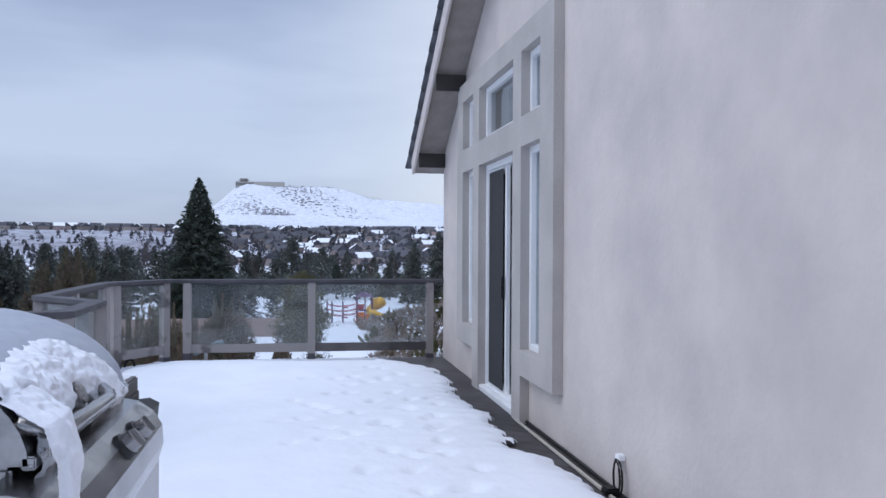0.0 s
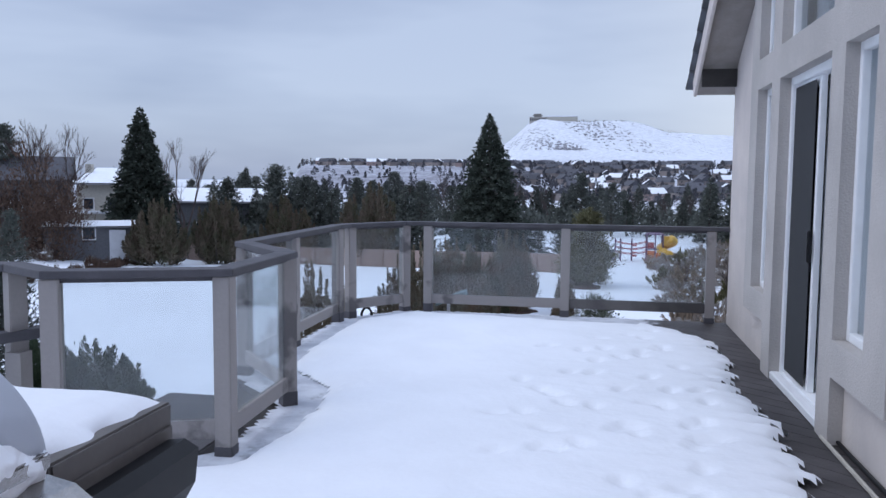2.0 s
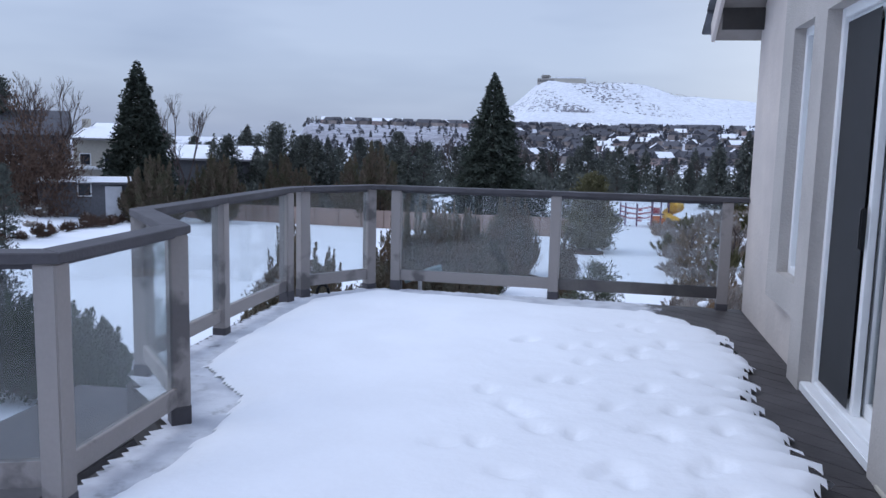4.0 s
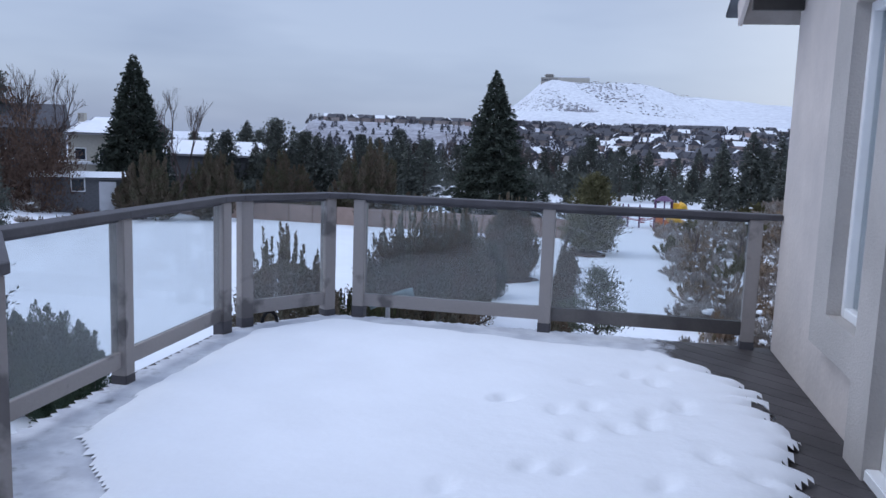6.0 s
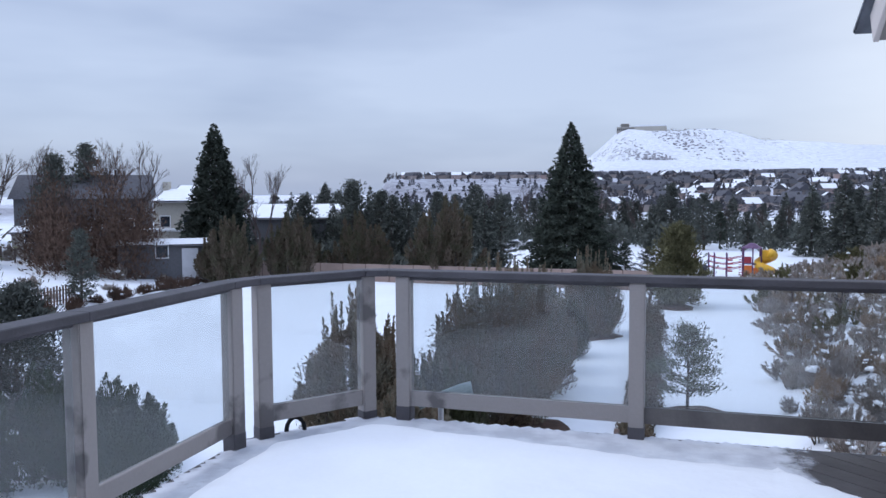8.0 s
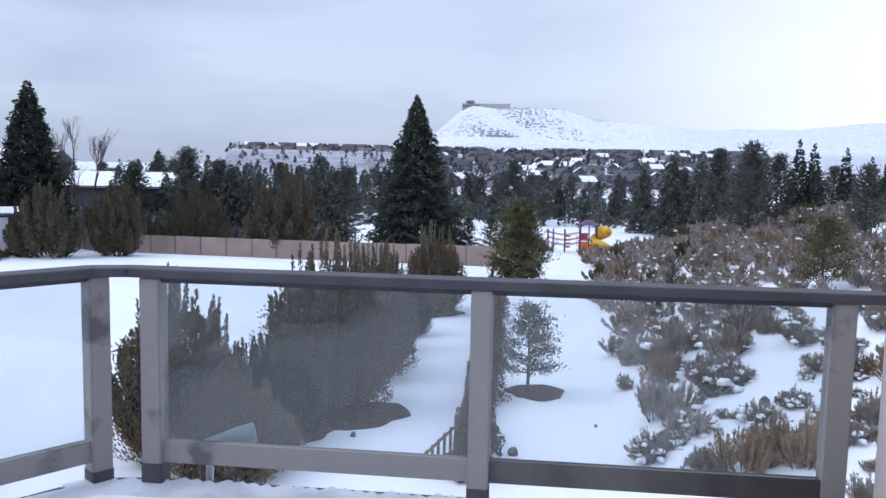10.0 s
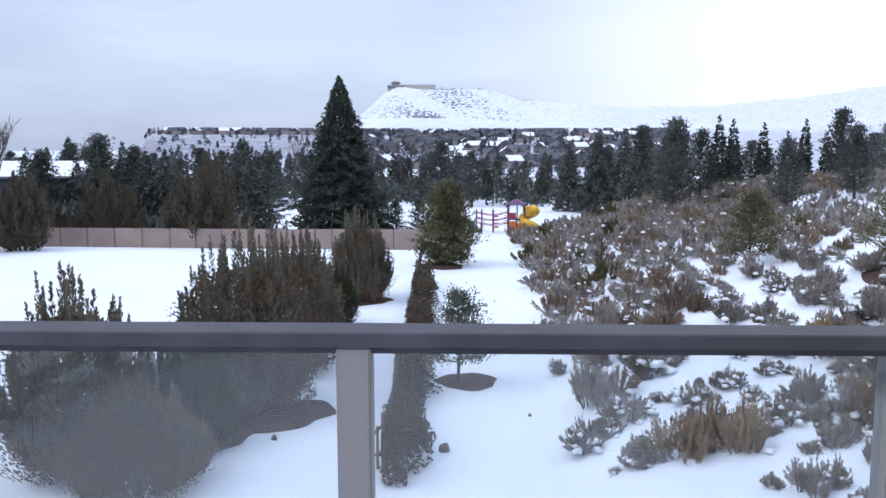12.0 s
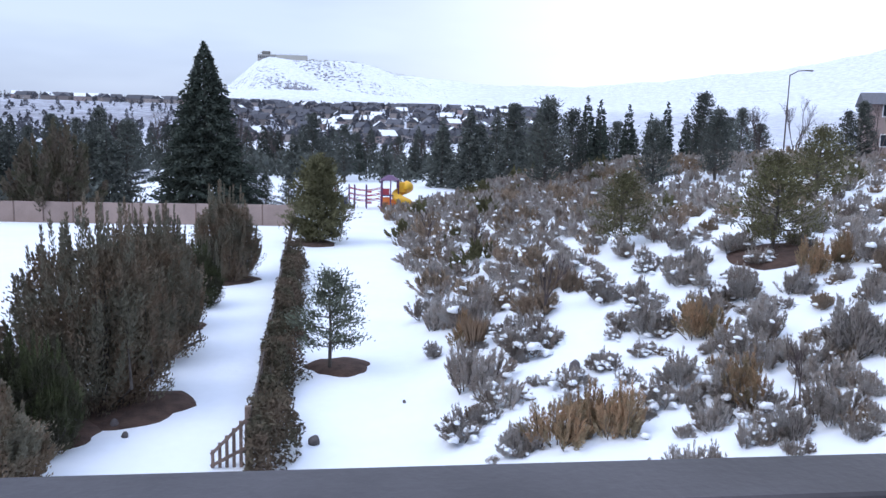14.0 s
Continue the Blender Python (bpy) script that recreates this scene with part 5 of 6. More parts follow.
# bushes on the slope: x, y, radius
SNOWY = [(3.1, 18.5, 0.74), (2.1, 17.0, 0.66), (4.7, 21.9, 0.92), (5.3, 23.3, 0.80), (4.5, 24.2, 0.60), (5.0, 18.4, 0.60), (6.1, 19.1, 0.52), (6.5, 16.1, 0.62), (8.0, 14.5, 0.6), (7.3, 19.4, 0.40), (9.9, 25.6, 0.55), (8.6, 22.7, 0.6), (7.5, 21.8, 0.55)]
NEAR = [(2.8, 20.3, 0.95), (2.8, 15.6, 0.42), (4.2, 19.2, 0.22), (3.8, 26.4, 0.95), (7.9, 24.5, 0.58), (8.6, 23.4, 0.60), (10.1, 23.6, 0.74), (11.1, 24.8, 0.52), (8.1, 20.9, 0.66), (9.6, 20.6, 0.70), (7.4, 17.2, 0.62),
        (6.6, 14.2, 0.52), (9.1, 17.8, 0.58), (10.2, 18.2, 0.74), (9.1, 16.8, 0.66), (10.8, 19.9, 0.45), (11.1, 21.2, 0.72), (12.0, 20.5, 0.66), (13.4, 20.4, 0.33), (10.6, 15.6, 0.95)]
HIGH = [(9.8, 16.0, 0.6), (11.4, 16.5, 0.72), (9.8, 13.8, 0.42), (9.5, 14.6, 0.60), (8.6, 13.3, 0.62), (7.5, 12.7, 0.50), (6.9, 13.1, 0.36), (8.4, 12.1, 0.36), (9.1, 12.6, 0.32), (11.9, 16.0, 0.45), (13.1, 18.1, 0.48), (12.5, 18.0, 0.16),
        (15.7, 22.8, 0.75), (15.3, 21.2, 0.71), (11.6, 22.6, 0.42), (7.7, 15.3, 0.75), (12.6, 14.6, 0.8), (13.6, 16.2, 0.7), (5.4, 12.4, 0.5), (12.2, 12.6, 0.8)]
RUST = [(3.7, 15.4, 0.74), (4.8, 15.1, 0.72), (4.5, 15.9, 0.66), (8.9, 19.8, 0.80), (13.3, 21.2, 0.66), (14.3, 21.6, 0.60), (8.0, 16.7, 0.46), (7.9, 14.8, 0.66), (3.2, 24.2, 0.7)]
bushes = [sage_meshes("sagebrush", 0.8, 0.74, 7200, 0.085, 100 + k, snowy=(2, 4, 7)[k % 3], shoots=110, heads=4 + k % 4) for k in range(6)]
snowbush = [sage_meshes("sagebrush", 0.8, 0.62, 6000, 0.08, 140 + k, snowy=26, shoots=90, heads=7) for k in range(3)]
rustbush = [sage_meshes("sagebrush", 0.8, 0.86, 8000, 0.075, 160 + k, snowy=2, shoots=120, heads=6) for k in range(3)]
farbush = [sage_meshes("sagebrush", 0.8, 0.72, 2000, 0.15, 180 + k, snowy=(3, 8, 14, 20)[k], shoots=70, heads=5) for k in range(4)]


def bush(meshes, m, x, y, r, label, group, sz=1.0):
    return plant("sagebrush", meshes, (m, "lumpy", "bark"), ("foliage", "snow_clump", "stem"), x, y, label, "bush", group, scale=r / 0.8, sz=sz)


for i, (x, y, r) in enumerate(SNOWY):
    bush(snowbush[i % 3], "sage", x, y, r * 1.3, "low sagebrush heavily clotted with snow on the slope", "slope bushes", 1.05)
for i, (x, y, r) in enumerate(NEAR + HIGH):
    bush(bushes[i % 6], "sage", x, y, r * 1.32, "grey-brown sagebrush with bits of snow on the slope", "slope bushes", 1.1)
for i, (x, y, r) in enumerate(RUST):
    bush(rustbush[i % 3], "rust", x, y, r * 1.3, "rust-and-olive sagebrush on the snowy slope", "slope bushes", 1.2)
placed = [(x, y, r * 1.25) for x, y, r in SNOWY + NEAR + HIGH + RUST]
brng = random.Random(8)
far_spots = []
# smaller neighbours that fuse with the main bushes
for i, (x, y, r) in enumerate(NEAR + HIGH + SNOWY + RUST):
    if r < 0.4:
        continue
    for k in range(2 if i % 3 else 1):
        a, q = brng.uniform(0, 6.283), r * brng.uniform(0.9, 1.4)
        bx, by, br = x + q * math.cos(a), y + 1.2 * q * math.sin(a), r * brng.uniform(0.4, 0.75)
        if bx < 2.0:
            continue
        placed.append((bx, by, br))
        bush((bushes + snowbush)[brng.randrange(9)], "sage" if brng.random() < 0.75 else "sagebrown", bx, by, br * 1.2, "small grey sagebrush growing against a larger one", "slope bushes", brng.uniform(0.8, 1.1))
count = 0
taken = np.zeros((12000, 3))
filled = len(placed)
taken[:filled] = placed
for k in range(24000):
    x, y = brng.uniform(1.0, 48), 8 + 84 * brng.random() ** 1.05
    foot = 0.9 + 0.055 * max(y - 12, 0)
    if x < foot + 0.7 or (y < 25 and x < 5):
        continue
    # the lower flank of the slope is thickly grown, the upper flank opens towards the near end
    thick = (y > 26 and x < foot + 5.5 + (y - 26) * 0.50) or y > 50
    patch = noise.noise(Vector((x * 0.30, y * 0.22, 0)))
    chance = 0.95 if thick else 0.42
    if patch < -0.24 and not thick:
        chance *= 0.3
    if thick and patch < -0.38:
        chance = 0.3
    if brng.random() > chance:
        continue
    r = brng.uniform(0.4, 1.05) * (1 + y * 0.006)
    pack = 0.56 if thick else (0.90 if y < 26 and x < 16 else 0.84)
    near_by = taken[:filled]
    if np.any((near_by[:, 0] - x) ** 2 + (near_by[:, 1] - y) ** 2 < (pack * (r + near_by[:, 2])) ** 2):
        continue
    taken[filled] = (x, y, r)
    filled += 1
    kind = brng.random()
    if y > 30 or x > 24:
        far_spots.append((x, y, r, kind))
        continue
    count += 1
    if kind < 0.3:
        bush(snowbush[brng.randrange(3)], "sage", x, y, r * 1.1, "low sagebrush heavily clotted with snow on the slope", "slope bushes", 0.95)
    else:
        bush(bushes[brng.randrange(6)], "sage" if kind < 0.8 else "sagebrown", x, y, r * 1.15, "grey-brown sagebrush with bits of snow on the slope", "slope bushes", brng.uniform(0.85, 1.15))

# the rest of the sagebrush, too far off to tell apart: grey, brown and green shrubs, and the snow on them
g_ = np.random.default_rng(405)
shapes = [(sage_meshes("far_sage", 0.8, 0.72, 760, 0.20, 190 + k, snowy=(1, 2, 4)[k], shoots=40, heads=5)) for k in range(3)]
raw = []
for leafy, snowy_, stem_ in shapes:
    pair = []
    for src in (leafy, snowy_):
        co = np.empty(len(src.vertices) * 3)
        src.vertices.foreach_get("co", co)
        pair.append((co.reshape(-1, 3), [tuple(p.vertices) for p in src.polygons]))
    raw.append(pair)
for nm, mt, lo, hi in (("slope_sage", "sage", 0.0, 0.70), ("slope_brown_sage", "sagebrown", 0.70, 0.93), ("slope_green_shrubs", "pine", 0.93, 1.01)):
    for which, obname, omat in ((0, nm, mt), (1, nm + "_snow", "lumpy")):
        VV, FF, off = [], [], 0
        for i, (x, y, r, kind) in enumerate(far_spots):
            if not lo <= kind < hi:
                continue
            co, fc = raw[i % 3][which]
            t, k_ = i * 2.4, r / 0.8 * 1.12
            ct, st = math.cos(t) * k_, math.sin(t) * k_
            tall_ = 1.0 if mt == "pine" else 0.88
            VV.append(np.stack([co[:, 0] * ct - co[:, 1] * st + x, co[:, 0] * st + co[:, 1] * ct + y, co[:, 2] * k_ * tall_ + gz(x, y)], 1))
            if which:
                FF.extend(tuple(j + off for j in f) for f in fc)
            off += len(co)
        VV = np.concatenate(VV)
        link(obname, mesh(obname, VV, FF, True) if which else quads(obname, VV), omat, kind="stuff")

# dry grass along the crest and a tuft lower down
C, D = [], []
for k in range(2600):
    y, x = brng.uniform(50, 78), brng.uniform(14, 54)
    a = g_.uniform(0, 6.283, 30)
    q = g_.uniform(0, 0.5, 30)
    C.append(np.stack([x + np.cos(a) * q, y + np.sin(a) * q, gz(x, y) + 0.16 + 0 * a], 1))
    D.append(np.stack([np.cos(a) * 0.3, np.sin(a) * 0.3, 1 + 0 * a], 1))
link("crest_grass", leaves("crest_grass", np.concatenate(C), np.concatenate(D), 0.5, 0.10, g_), "drygrass", kind="stuff")
a, q = g_.uniform(0, 6.283, 500), g_.uniform(0, 0.35, 500)
tuft = tagged(new("grass_tuft"), "tall clump of dry tan grass among the sagebrush", "grass")
tuft.location = (3.4, 23.6, gz(3.4, 23.6))
link("blade", leaves("blade", np.stack([np.cos(a) * q, np.sin(a) * q, 0.45 + 0 * a], 1), np.stack([np.cos(a) * 0.35, np.sin(a) * 0.35, 1 + 0 * a], 1), 1.0, 0.03, g_), "drygrass", tuft, kind="stuff")

# rocks
for x, y, r, h in ((5.4, 19.6, 0.15, 0.22), (-1.5, 17.6, 0.14, 0.16), (-5.9, 18.3, 0.08, 0.10), (-6.3, 19.0, 0.10, 0.14), (-2.0, 27.2, 0.16, 0.2), (0.9, 20.4, 0.05, 0.06)):
    bm = bmesh.new()
    bmesh.ops.create_icosphere(bm, subdivisions=2, radius=1)
    for v in bm.verts:
        w = 1 + 0.3 * noise.noise(v.co * 1.5 + Vector((x, y, 0)))
        v.co = Vector((v.co.x * r * w, v.co.y * r * w, v.co.z * h * w + h * 0.4))
    o = part("rock", bm, "rock")
    o.location = (x, y, gz(x, y))
    tagged(o, "small dark red-brown rock poking out of the snow", "rock", "rocks")

# ---- fences and walls ----
wallp = [(-3.3, 60.5), (-13.0, 61.6), (-24.0, 63.6), (-36.0, 65.5), (-50.0, 70.0)]
bw = tagged(empty("block_wall", -3.3, 60.5, gz(-3.3, 60.5), label="long low tan block wall with darker joint posts, behind the snowy lawn", category="wall"))
pan = []
for (ax, ay), (bx, by) in zip(wallp, wallp[1:]):
    L_ = math.hypot(bx - ax, by - ay)
    n_ = round(L_ / 2.3)
    for i in range(n_):
        x0, y0 = ax + (bx - ax) * i / n_, ay + (by - ay) * i / n_
        x1, y1 = ax + (bx - ax) * (i + 1) / n_, ay + (by - ay) * (i + 1) / n_
        zt = 1.58
        z0 = min(gz(x0, y0), gz(x1, y1)) - gz(-3.3, 60.5)
        k = (x0 + 3.3, y0 - 60.5, z0 + zt), (x1 + 3.3, y1 - 60.5, z0 + zt)
        p, q = Vector(k[0]), Vector(k[1])
        u = (q - p).normalized() * 0.05
        part("panel", beam(p + u, q - u, 0.14, 1.75, 0), "block", bw)
        part("joint_post", beam(p - u * 0.9, p + u * 0.9, 0.20, 1.72, 0, 0.02), "wood", bw)
wf = empty("wire_fence", -2.85, 16.5, gz(-2.85, 16.5), label="thin rusty wire fence with steel posts along the hedge", category="fence")
for i in range(22):
    y = 2.0 * i
    z = gz(-2.85 - 0.012 * y, 16.5 + y) - gz(-2.85, 16.5)
    v, f = tube([(-0.012 * y, y, z - 0.2), (-0.012 * y, y, z + 1.22)], 0.03, 6)
    link("post", mesh("post", v, f), "iron", wf)
for h in (1.18, 0.9, 0.6, 0.3):
    v, f = tube([(-0.012 * 2 * i, 2.0 * i, gz(-2.85 - 0.024 * i, 16.5 + 2.0 * i) - gz(-2.85, 16.5) + h) for i in range(22)], 0.022 if h > 1 else 0.008, 5)
    link("rail" if h > 1 else "wire", mesh("rail", v, f), "iron", wf)
pts = []
gate = empty("gate", -2.9, 16.4, gz(-2.9, 16.4), label="weathered leaning picket gate at the near end of the fence", category="gate")
for i in range(5):
    x = -0.15 * (i + 1)
    hgt = 1.05 - 0.16 * i
    part("picket", box(x - 0.035, x + 0.035, -0.02, 0.02, 0.0, hgt, 0.004), "wood", gate)
for h in (1.0, 0.35):
    part("crossbar", beam((0, -0.045, h + 0.16), (-0.8, -0.045, h * 0.4 - 0.05), 0.04, 0.06), "wood", gate)
part("gate_post", box(-0.06, 0.06, -0.06, 0.06, -0.1, 1.38, 0.006), "wood", gate)

# ---- the playground ----
px0, py0 = 6.2, 90.5
pz = gz(px0, py0)
pg = empty("play_structure", px0, py0, pz, label="purple and orange play tower with a yellow spiral slide", category="playground")
for x, y in ((-1.0, -0.8), (0.8, -0.8), (-1.0, 0.8), (0.8, 0.8), (-0.1, -1.2)):
    v, f = tube([(x, y, -0.2), (x, y, 3.3)], 0.075, 8)
    link("tower_post", mesh("tower_post", v, f), "purple", pg)
part("platform", box(-1.05, 0.85, -0.85, 0.85, 1.45, 1.55), "navy", pg)
roofbm = bmesh.new()
bmesh.ops.create_cone(roofbm, cap_ends=True, segments=8, radius1=1.15, radius2=0.3, depth=0.55)
bmesh.ops.translate(roofbm, verts=roofbm.verts, vec=(-0.1, 0, 3.45))
part("canopy", roofbm, "purple", pg)
part("front_panel", box(-0.95, -0.15, -0.92, -0.87, 0.1, 1.35, 0.02), "orange", pg)
part("front_panel", box(0.0, 0.75, -0.92, -0.87, 0.1, 1.1, 0.02), "orange", pg)
part("upper_panel", box(-0.95, -0.2, -0.92, -0.87, 1.6, 2.3, 0.02), "red", pg)
part("side_box", box(0.87, 1.75, -0.7, 0.3, 1.9, 3.0, 0.05), "yellow", pg, "faded yellow slide entrance")
v, f = tube([(1.3 + 0.75 * math.cos(t), -0.2 + 0.75 * math.sin(t), 2.75 - 0.30 * (t + 1.2)) for t in np.linspace(-1.2, 6.6, 30)], 0.50, 12)
link("spiral_slide", mesh("spiral_slide", v, f, True), "yellow", pg, "yellow spiral tube slide")
for i in range(7):
    part("ladder_rung", box(-1.5, -1.0, -0.85, -0.78, 0.25 + 0.28 * i, 0.31 + 0.28 * i), "red", pg)
for y in (-0.7, 0.7):
    for h in (1.15, 1.7, 2.3):
        v, f = tube([(-1.0 - 3.6 * t, y, h - 0.30 * math.sin(math.pi * t)) for t in np.linspace(0, 1, 9)], 0.045, 6)
        link("bridge_rail", mesh("bridge_rail", v, f, True), "red", pg)
for x in (-4.6, -4.0, -2.7):
    for y in (-0.7, 0.7):
        v, f = tube([(x, y, -0.2), (x, y, 2.6)], 0.07, 8)
        link("bridge_post", mesh("bridge_post", v, f), "purple", pg)
for z in (0.7, 1.1, 1.5, 1.9):
    bm = bmesh.new()
    bmesh.ops.create_cone(bm, cap_ends=True, segments=10, radius1=0.28, radius2=0.28, depth=0.14)
    bmesh.ops.translate(bm, verts=bm.verts, vec=(-2.4, -0.9, z))
    part("climbing_disc", bm, "red", pg)
for k, x in enumerate((-6.1, -7.0)):
    v, f = tube([(x, 0.2, -0.2), (x, 0.2, 2.7)], 0.07, 8)
    link("bar_post", mesh("bar_post", v, f), "red", pg)
part("low_panel", box(-5.6, -4.75, -0.3, 0.3, 0.0, 1.25, 0.04), "navy", pg)

# ---- trees beyond the yard ----
spr = [conifer_meshes("spruce_crown", 10, 2.6, 4600, 0.42, 200 + k, rag=0.6, power=0.8) for k in range(4)]
pin = [pine_meshes("pine_crown", 10, 3.2, 4400, 0.42, 220 + k, clear=0.10, puffs=46) for k in range(3)]
slim = conifer_meshes("spruce_crown", 9, 1.3, 2200, 0.45, 240, rag=0.3, power=0.6)
bare = [bare_mesh("bare_branches", 9, 0.50, 300 + k, 6, 3) for k in range(2)]
brown = (bush_meshes("brown_crown", 3.4, 6.6, 6500, 0.36, 260, snowy=0, lumps=16)[0], bare_mesh("brown_limbs", 7.5, 0.5, 261, 3, 4))
trng = random.Random(5)


def tree(kind, x, y, top, label=None, group="far trees", z=None, wide=1.0):
    z = gz(x, y) if z is None else z
    h = top - z
    if kind == "spruce":
        plant("spruce", spr[trng.randrange(4)], ("spruce", "bark"), ("crown", "trunk"), x, y, label or "dark blue-green spruce dusted with snow", "tree", group, scale=h / 10 * wide, sz=1 / wide, z=z)
    elif kind == "pine":
        plant("pine", pin[trng.randrange(3)], ("spruce" if trng.random() < 0.95 else "conifer", "bark"), ("crown", "trunk"), x, y, label or "broad dark pine beyond the park", "tree", group, scale=h / 10 * wide, sz=1 / wide, z=z)
    elif kind == "slim":
        plant("spruce", slim, ("conifer", "bark"), ("crown", "trunk"), x, y, label or "slim dark spruce behind the ridge", "tree", group, scale=h / 9, z=z)
    elif kind == "brown":
        plant("brown_tree", brown, ("browntree", "twig"), ("crown", "trunk"), x, y, label or "reddish brown tree with dead leaves", "tree", group, scale=h / 7, z=z)
    else:
        plant("bare_tree", (bare[trng.randrange(2)],), ("twig",), ("limb",), x, y, label or "leafless tree with fine upright twigs", "tree", group, scale=h / 8.2, z=z)


# low growth that closes the feet of the far belts
g_ = np.random.default_rng(909)
C, D = [], []
for k in range(520):
    x = -95 + 150 * g_.random()
    y = 131 + 34 * g_.random() if k % 3 else 78 + 12 * g_.random()
    if k % 3 == 0:
        x = -68 + 46 * g_.random()
    h, w = g_.uniform(1.5, 5.0) * (1 if k % 3 else 0.8), g_.uniform(1.2, 3.0)
    t, a = g_.uniform(0, 1, 60), g_.uniform(0, 6.283, 60)
    q = w * np.sqrt(1 - t * t) * g_.uniform(0.4, 1, 60)
    C.append(np.stack([x + np.cos(a) * q, y + np.sin(a) * q, gz(x, y) + t * h], 1))
    D.append(np.stack([np.cos(a) * 0.6, np.sin(a) * 0.6, 1 + 0 * a], 1) + g_.normal(0, 0.5, (60, 3)))
link("far_undergrowth", leaves("far_undergrowth", np.concatenate(C), np.concatenate(D), 0.9, 0.42, g_), "spruce", kind="stuff")
# behind the block wall
for k in range(24):
    x = -21.5 - 1.9 * k
    y = trng.uniform(74, 92)
    tree(trng.choice(("spruce", "pine", "pine", "spruce")), x, y + 0.2 * abs(x), trng.uniform(-1.2, 1.6) + (1.2 if k in (4, 5, 9) else 0), wide=1.15)
for x, y, top in ((-6.6, 76, -3.6), (-4.4, 77, -3.4), (-2.4, 75, -3.9), (-8.0, 78, -2.9)):
    tree("pine", x, y, top, wide=1.2)
# the belt behind the park
for k in range(64):
    x = -92 + 2.75 * k + trng.uniform(-1, 1)
    y = trng.uniform(132, 160)
    top = trng.uniform(-1.2, 2.8) + (1.2 if x > 22 else 0) - (2.0 if 3 < x < 20 else 0)
    if 9.0 < x < 12.5:
        tree("brown", x, y, 0.8)
        continue
    tree(trng.choice(("spruce", "pine", "pine", "spruce", "bare")), x, y, top, wide=1.2)
for k in range(34):
    x = -70 + 4 * k + trng.uniform(-1, 1)
    tree(trng.choice(("spruce", "pine")), x, trng.uniform(165, 210), trng.uniform(-3, 1.2), wide=1.25)
for x, y, top in ((20, 118, 4.2), (23.5, 116, 3.8), (27, 120, 4.6), (31, 121, 4.4), (16.5, 122, 2.6), (21.5, 100, 1.6)):
    tree("spruce" if x != 27 else "pine", x, y, top, wide=1.15)
for x, top in ((35.0, 5.9), (36.9, 5.4), (41.0, 4.9), (44.2, 3.8), (46.6, 5.4), (49.5, 3.9), (51.5, 3.8)):
    tree("slim", x, 110, top)
for x, y, top in ((52.5, 100, 4.4), (40.5, 58.5, 4.0), (38.2, 57, 3.2)):
    tree("pine", x, y, top, wide=1.1)
for x, y, top in ((42.0, 70, 4.3), (45.5, 62, 4.6), (47.5, 66, 3.8), (38.5, 70, 3.8), (35.4, 40.0, 4.4)):
    tree("bare", x, y, top, "dark leafless tree on top of the slope", "ridge trees")

# the slope and gardens beyond the lawn, to the west
for x, y, top, kind in ((-46.5, 55.0, 5.0, "bare"), (-49.5, 56.5, 5.4, "bare"), (-49.5, 52.0, 4.2, "brown"), (-53.5, 54.0, 3.6, "brown"), (-46.0, 54.0, 3.2, "brown"), (-57.0, 58.0, 5.0, "pine"), (-62.0, 60.0, 6.2, "bare"), (-63.0, 53.0, 3.4, "spruce"), (-60.0, 66.0, 6.4, "pine"), (-66, 60, 5.4, "bare"),
                        (-62.0, 95.0, 5.0, "pine"), (-57.0, 78.0, 1.2, "pine"), (-44.4, 73.5, 4.5, "bare"), (-52.5, 108.0, 3.4, "spruce"), (-49.0, 110.0, 2.2, "spruce"), (-46.5, 111.0, 2.6, "spruce"), (-54.5, 106.0, 1.8, "spruce"), (-40.5, 41.5, -1.0, "pine"), (-57.0, 49.5, 1.4, "spruce"), (-67.0, 52.0, 4.0, "spruce")):
    tree(kind, x, y, top, group="trees beyond the lawn")
for k in range(46):
    x, y = trng.uniform(-72, -41), trng.uniform(34, 62)
    bush(farbush[trng.randrange(4)], "sage", x, y, trng.uniform(0.6, 1.5), "dark bush on the snowy slope beyond the lawn", "western bushes", 0.9)
for k in range(15):
    y = 33 + 1.6 * k
    bush(rustbush[k % 2], "browntree", -39.5 - 0.8 * trng.random(), y, trng.uniform(0.9, 1.4), "reddish brown dormant hedge bush at the lawn's edge", "brown hedge", 0.8)

# pine and dark shrub near the deck, to the west
pin_near = pine_meshes("pine_crown", 8.6, 2.9, 12000, 0.30, 93, clear=0.08, puffs=70)
near_pine = pine_meshes("pine_crown", 5.2, 2.4, 14000, 0.20, 91, clear=0.12, puffs=52)
plant("pine", pin_near, ("pine", "bark"), ("crown", "trunk"), -24.5, 16.0, "tall olive pine beyond the stairs", "tree", scale=1.0)
plant("pine", near_pine, ("spruce", "bark"), ("crown", "trunk"), -20.4, 15.0, "bushy blue-green pine below the deck", "tree", scale=0.92)
for x, y, s in ((-16.2, 13.4, 0.95), (-17.6, 12.4, 1.1), (-14.6, 12.4, 0.7), (-18.6, 10.0, 1.1)):
    plant("mugo_pine", mugo, ("mugo", "bark"), ("foliage", "stem"), x, y, "dense dark green mugo pine below the deck railing", "shrub", "mugo pines", scale=s * 1.08, sz=1.05)
for x, y, s in ((-8.4, 6.85, 1.0), (-7.7, 6.1, 0.9), (-8.2, 4.6, 1.0), (-5.6, 0.3, 1.42), (-6.2, -0.4, 1.3)):
    plant("twiggy_shrub", (twigs,), ("twig",), ("limb",), x, y, "leafless twiggy shrub rising beside the deck", "shrub", "twiggy shrubs", scale=s * 1.6)


